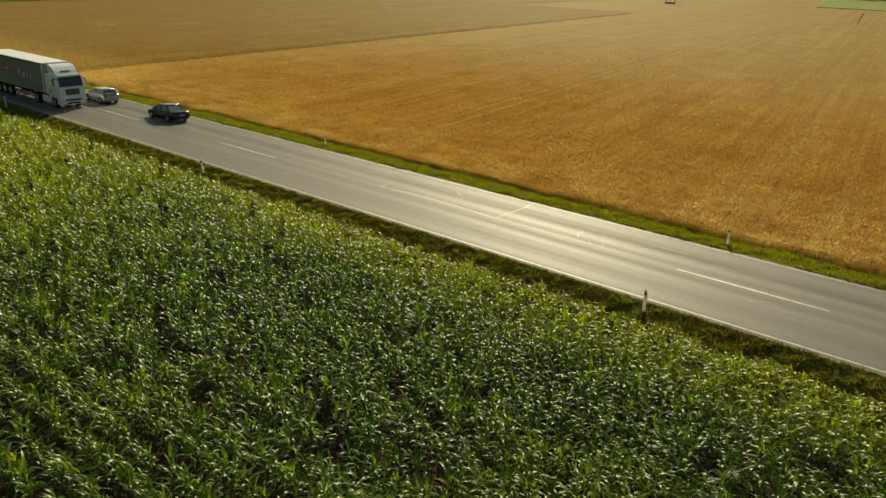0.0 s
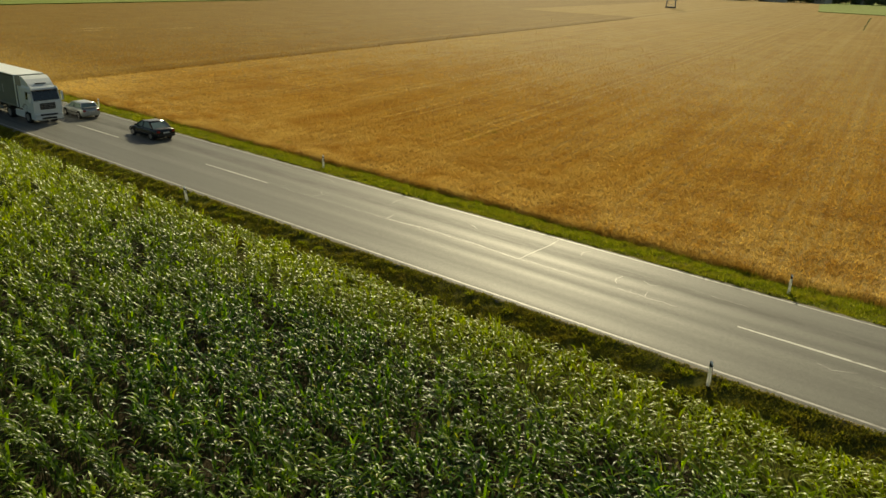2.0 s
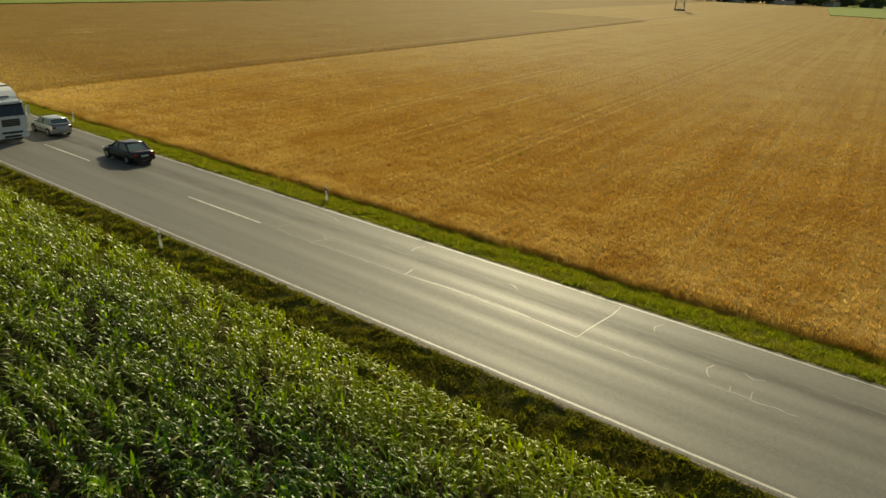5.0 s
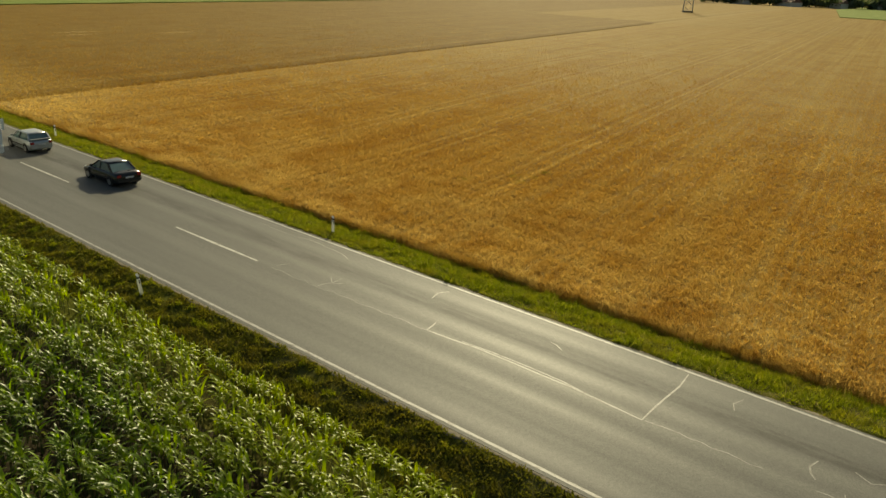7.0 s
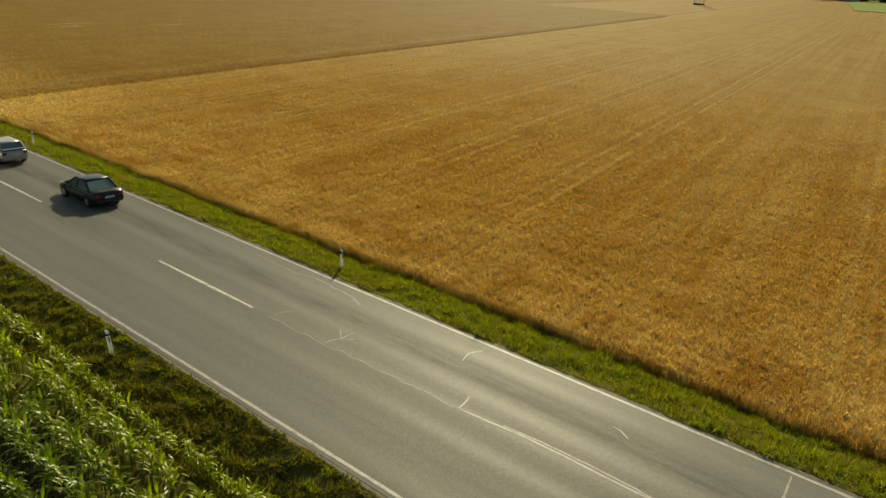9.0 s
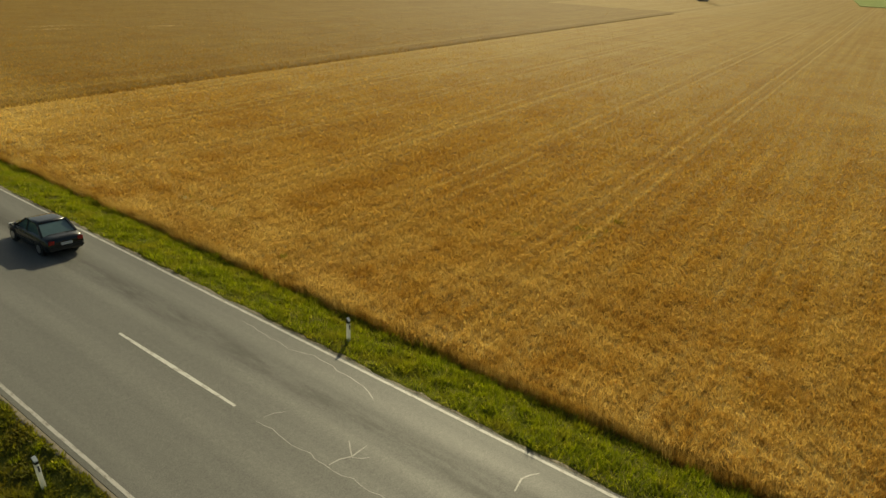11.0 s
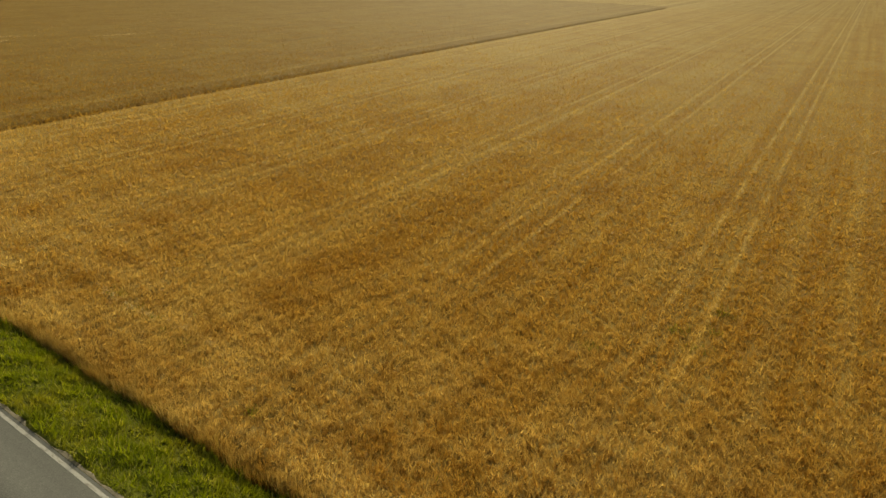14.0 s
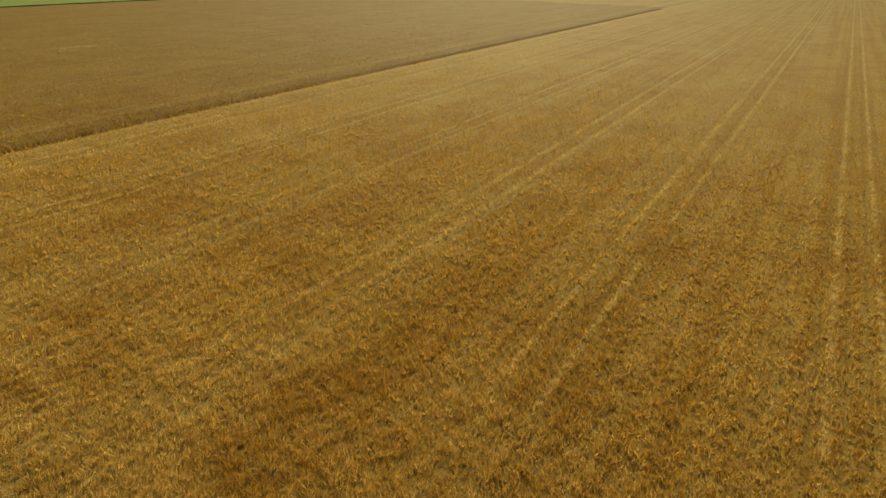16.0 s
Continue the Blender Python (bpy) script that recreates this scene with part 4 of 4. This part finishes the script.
    part("chassis", box(-0.45, 0.6, 0.70, 0.45, 16.2, 1.0), M_BLACK, t)
    # trailer
    part("curtain", box(-1.275, 2.95, 1.26, 1.275, 16.5, 3.93, 0.02), M_CURTAIN, t, "grey-green tarpaulin sides")
    part("trailer_roof", box(-1.275, 2.93, 3.935, 1.275, 16.52, 4.0, 0.02), M_TRUCKWHITE, t, "white trailer roof")
    for s in (-1, 1):
        part("top_rail", box(s * 1.26, 2.95, 3.83, s * 1.29, 16.5, 3.925), M_BLACK, t)
        part("bottom_rail", box(s * 1.26, 2.95, 1.20, s * 1.295, 16.5, 1.34), M_STEEL, t, "pale lower rail")
        part("corner_post", box(s * 1.262, 2.92, 1.2, s * 1.30, 3.10, 3.9), M_TRUCKWHITE, t)
        part("under_guard", box(s * 1.12, 6.6, 0.55, s * 1.17, 10.2, 0.85), M_STEEL, t)
        part("landing_leg", box(s * 0.75, 5.9, 0.35, s * 0.9, 6.05, 1.2), M_STEEL, t)
        ringm = bmesh.new()
        bmesh.ops.create_circle(ringm, cap_ends=True, segments=24, radius=0.55, matrix=pose(s * 1.279, 11.8, 2.75, 0, 90, 0) @ Matrix.Diagonal((0.85, 1.1, 1, 1)))
        bmesh.ops.solidify(ringm, geom=list(ringm.faces), thickness=0.006)
        part("print_disc", ringm, M_REDPRINT, t, "faded red round emblem")
        part("print_bar", box(s * 1.276, 10.9, 2.62, s * 1.286, 11.9, 2.80), M_GREYPRINT, t)
        part("print_bar", box(s * 1.276, 9.0, 2.60, s * 1.286, 10.4, 2.76), M_REDPRINT, t)
        for a, b, z0, z1 in ((8.35, 8.5, 2.2, 3.0), (7.9, 8.35, 2.65, 3.0), (7.0, 7.6, 2.2, 2.7), (6.3, 6.45, 2.2, 2.7), (5.6, 5.75, 2.2, 2.95)):
            part("print_bar", box(s * 1.276, a, z0, s * 1.286, b, z1), M_GREYPRINT, t)
        part("tail_light", box(s * 0.7, 16.45, 0.85, s * 1.15, 16.53, 1.0), M_RED, t)
    part("rear_guard", box(-1.2, 16.2, 0.5, 1.2, 16.4, 0.68), M_STEEL, t)
    return t


lorry(35.58, 77.6)


# ---- far scenery ----
def slab(name, corners, z, material, label):
    bm = bmesh.new()
    f = bm.faces.new([bm.verts.new((x, y, z)) for x, y in corners])
    ext = bmesh.ops.extrude_face_region(bm, geom=[f])
    bmesh.ops.translate(bm, verts=[v for v in ext["geom"] if isinstance(v, bmesh.types.BMVert)], vec=(0, 0, -1.2))
    ob = part(name, bm, material, None, label)
    return tagged(ob, category="field", kind="structure")


slab("ground_meadow", [(462, 20), (470, 128), (640, 172), (1130, 214), (1300, 60), (1200, -200), (470, -120)], 0.32, M_MEADOW, "green young crop in the distance, paled as by haze")
slab("ground_meadow", [(-600, (END_V + 1 - 600 * S) / C), (700, (END_V + 1 + 700 * S) / C), (720, 900), (-700, 900)], 0.2, M_MEADOW, "green crop beyond the wheat")


def pylon(x, y):
    t = thing("power_pylon", pose(x, y, -0.75, 0, 0, 20), "grey steel lattice power pylon standing in the wheat", "power pylon")
    H0, W0, W1 = 30.0, 2.3, 1.3
    for sx in (-1, 1):
        for sy in (-1, 1):
            part("leg", bar((sx * W0, sy * W0, 0), (sx * W1, sy * W1, H0), 0.20), M_STEEL, t)
    for k in range(8):
        z0, z1 = H0 * k / 8, H0 * (k + 1) / 8
        a, b = W0 + (W1 - W0) * k / 8, W0 + (W1 - W0) * (k + 1) / 8
        bm = bmesh.new()
        for s in (-1, 1):
            bar((-a, s * a, z0), (b, s * b, z1), 0.1, bm=bm)
            bar((a, s * a, z0), (-b, s * b, z1), 0.1, bm=bm)
            bar((s * a, -a, z0), (s * b, b, z1), 0.1, bm=bm)
            bar((s * a, a, z0), (s * b, -b, z1), 0.1, bm=bm)
        part("brace", bm, M_STEEL, t)
    part("footing", box(-2.6, -2.6, 0, 2.6, 2.6, 1.5, 0.2), M_BARK, t, "dark overgrown footing")
    for z, r in ((22, 6.0), (26, 4.5)):
        part("cross_arm", bar((-r, 0, z), (r, 0, z), 0.35), M_STEEL, t)
    return t


pylon(400, 182)
slab("ground_soil", [(46.5, -60), (46, 160), (330, 210), (330, -10)], -0.5, M_SOIL, "brown soil under the wheat")
slab("ground_soil", [(-20, -14), (-20, 130), (28.2, 130), (28.2, -14)], -1.26, M_SOIL, "dark brown soil between the corn rows")


def tree_meshes(seed):
    r = np.random.default_rng(seed)
    n = 420
    centre = r.normal(0, 1, (9, 3)) * (1.5, 1.5, 1.4) + (0, 0, 3.9)
    which = r.integers(0, 9, n)
    pts = centre[which] + r.normal(0, 0.85, (n, 3))
    d1, d2 = r.normal(0, 1, (n, 3)), r.normal(0, 1, (n, 3))
    d1 = d1 / np.linalg.norm(d1, axis=1)[:, None] * r.uniform(0.35, 0.7, n)[:, None]
    d2 = d2 / np.linalg.norm(d2, axis=1)[:, None] * r.uniform(0.35, 0.7, n)[:, None]
    V = np.stack([pts - d1, pts + d2, pts + d1, pts - d2], 1)
    crown = raw_mesh("crown", V, *repeat_faces(n, 4, [(0, 1, 2, 3)]), M_TREE)
    bm = bmesh.new()
    bmesh.ops.create_cone(bm, cap_ends=True, segments=8, radius1=0.28, radius2=0.12, depth=4.0, matrix=pose(0, 0, 1.9))
    for k in range(5):
        a = k * 1.256 + r.uniform(0, 1)
        bar((0, 0, 1.6 + 0.35 * k), (1.5 * math.cos(a), 1.5 * math.sin(a), 3.2 + 0.4 * k), 0.12, bm=bm)
    trunk = bpy.data.meshes.new("trunk")
    bm.to_mesh(trunk)
    bm.free()
    trunk.materials.append(M_BARK)
    return crown, trunk


kinds = [tree_meshes(s) for s in (1, 2, 3)]


def tree(x, y, size, kind):
    t = thing("tree", pose(x, y, -0.8, 0, 0, random.uniform(0, 360)), "leafy green tree far off by the village, paled as by haze", "tree", "far trees")
    t.scale = (size, size, size * random.uniform(0.85, 1.15))
    for nm, me in zip(("crown", "trunk"), kinds[kind]):
        o = new(nm, me)
        o.parent = t
    return t


def house(x, y, turn, w, d, h, roof):
    t = thing("house", pose(x, y, -0.8, 0, 0, turn), "far rendered village house with a tiled gable roof", "house", "village houses")
    part("wall", box(-w / 2, -d / 2, 0, w / 2, d / 2, h), M_PLASTER, t)
    part("roof", loft([[(sx, -d / 2 - 0.4, h), (sx, d / 2 + 0.4, h), (sx, 0, h + roof)] for sx in (-w / 2 - 0.4, w / 2 + 0.4)]), M_ROOFTILE, t)
    for k in range(3):
        xx = -w / 2 + w * (k + 0.5) / 3
        win = part("window", box(xx - 0.6, -d / 2 - 0.06, 1.4, xx + 0.6, -d / 2 + 0.05, 2.8), M_WHITE, t)
        part("pane", box(xx - 0.5, -d / 2 - 0.09, 1.5, xx + 0.5, -d / 2 - 0.065, 2.7), M_GLASS, win)
    part("chimney", box(w * 0.2, -0.4, h + roof * 0.4, w * 0.2 + 0.8, 0.4, h + roof + 0.9), M_PLASTER, t)
    return t


for x, y, turn, w, d, h in ((652, 246, 70, 14, 9, 4), (668, 215, 60, 20, 11, 4), (690, 184, 70, 13, 9, 4.5), (712, 160, 62, 12, 9, 4)):
    house(x, y, turn, w, d, h, 3.2)
for k in range(90):
    f = (k + random.uniform(0.0, 0.8)) / 90
    x = 640 + 95 * f
    y = 262 - 150 * f + random.uniform(0, 14)
    tree(x, y, random.uniform(0.9, 1.6), k % 3)


def sapling(x, y):
    """A thin leaning young tree with two sparse tufts of leaves."""
    t = thing("sapling", pose(x, y, -0.6), "thin leaning young tree standing alone in the wheat", "tree")
    part("stem", bar((-0.7, 0.7, 0), (0.7, -0.7, 4.6), 0.07), M_BARK, t)
    n = 70
    f = np.concatenate([rng.normal(0.40, 0.14, n // 2), rng.normal(0.86, 0.10, n // 2)])
    c = np.stack([-0.7 + 1.4 * f, 0.7 - 1.4 * f, 4.6 * f], 1) + rng.normal(0, 0.14, (n, 3))
    d1, d2 = rng.normal(0, 0.11, (n, 3)), rng.normal(0, 0.11, (n, 3))
    o = new("crown", raw_mesh("crown", np.stack([c - d1, c + d2, c + d1, c - d2], 1), *repeat_faces(n, 4, [(0, 1, 2, 3)]), M_TREE))
    o.parent = t
    return t


sapling(301, 68.8)
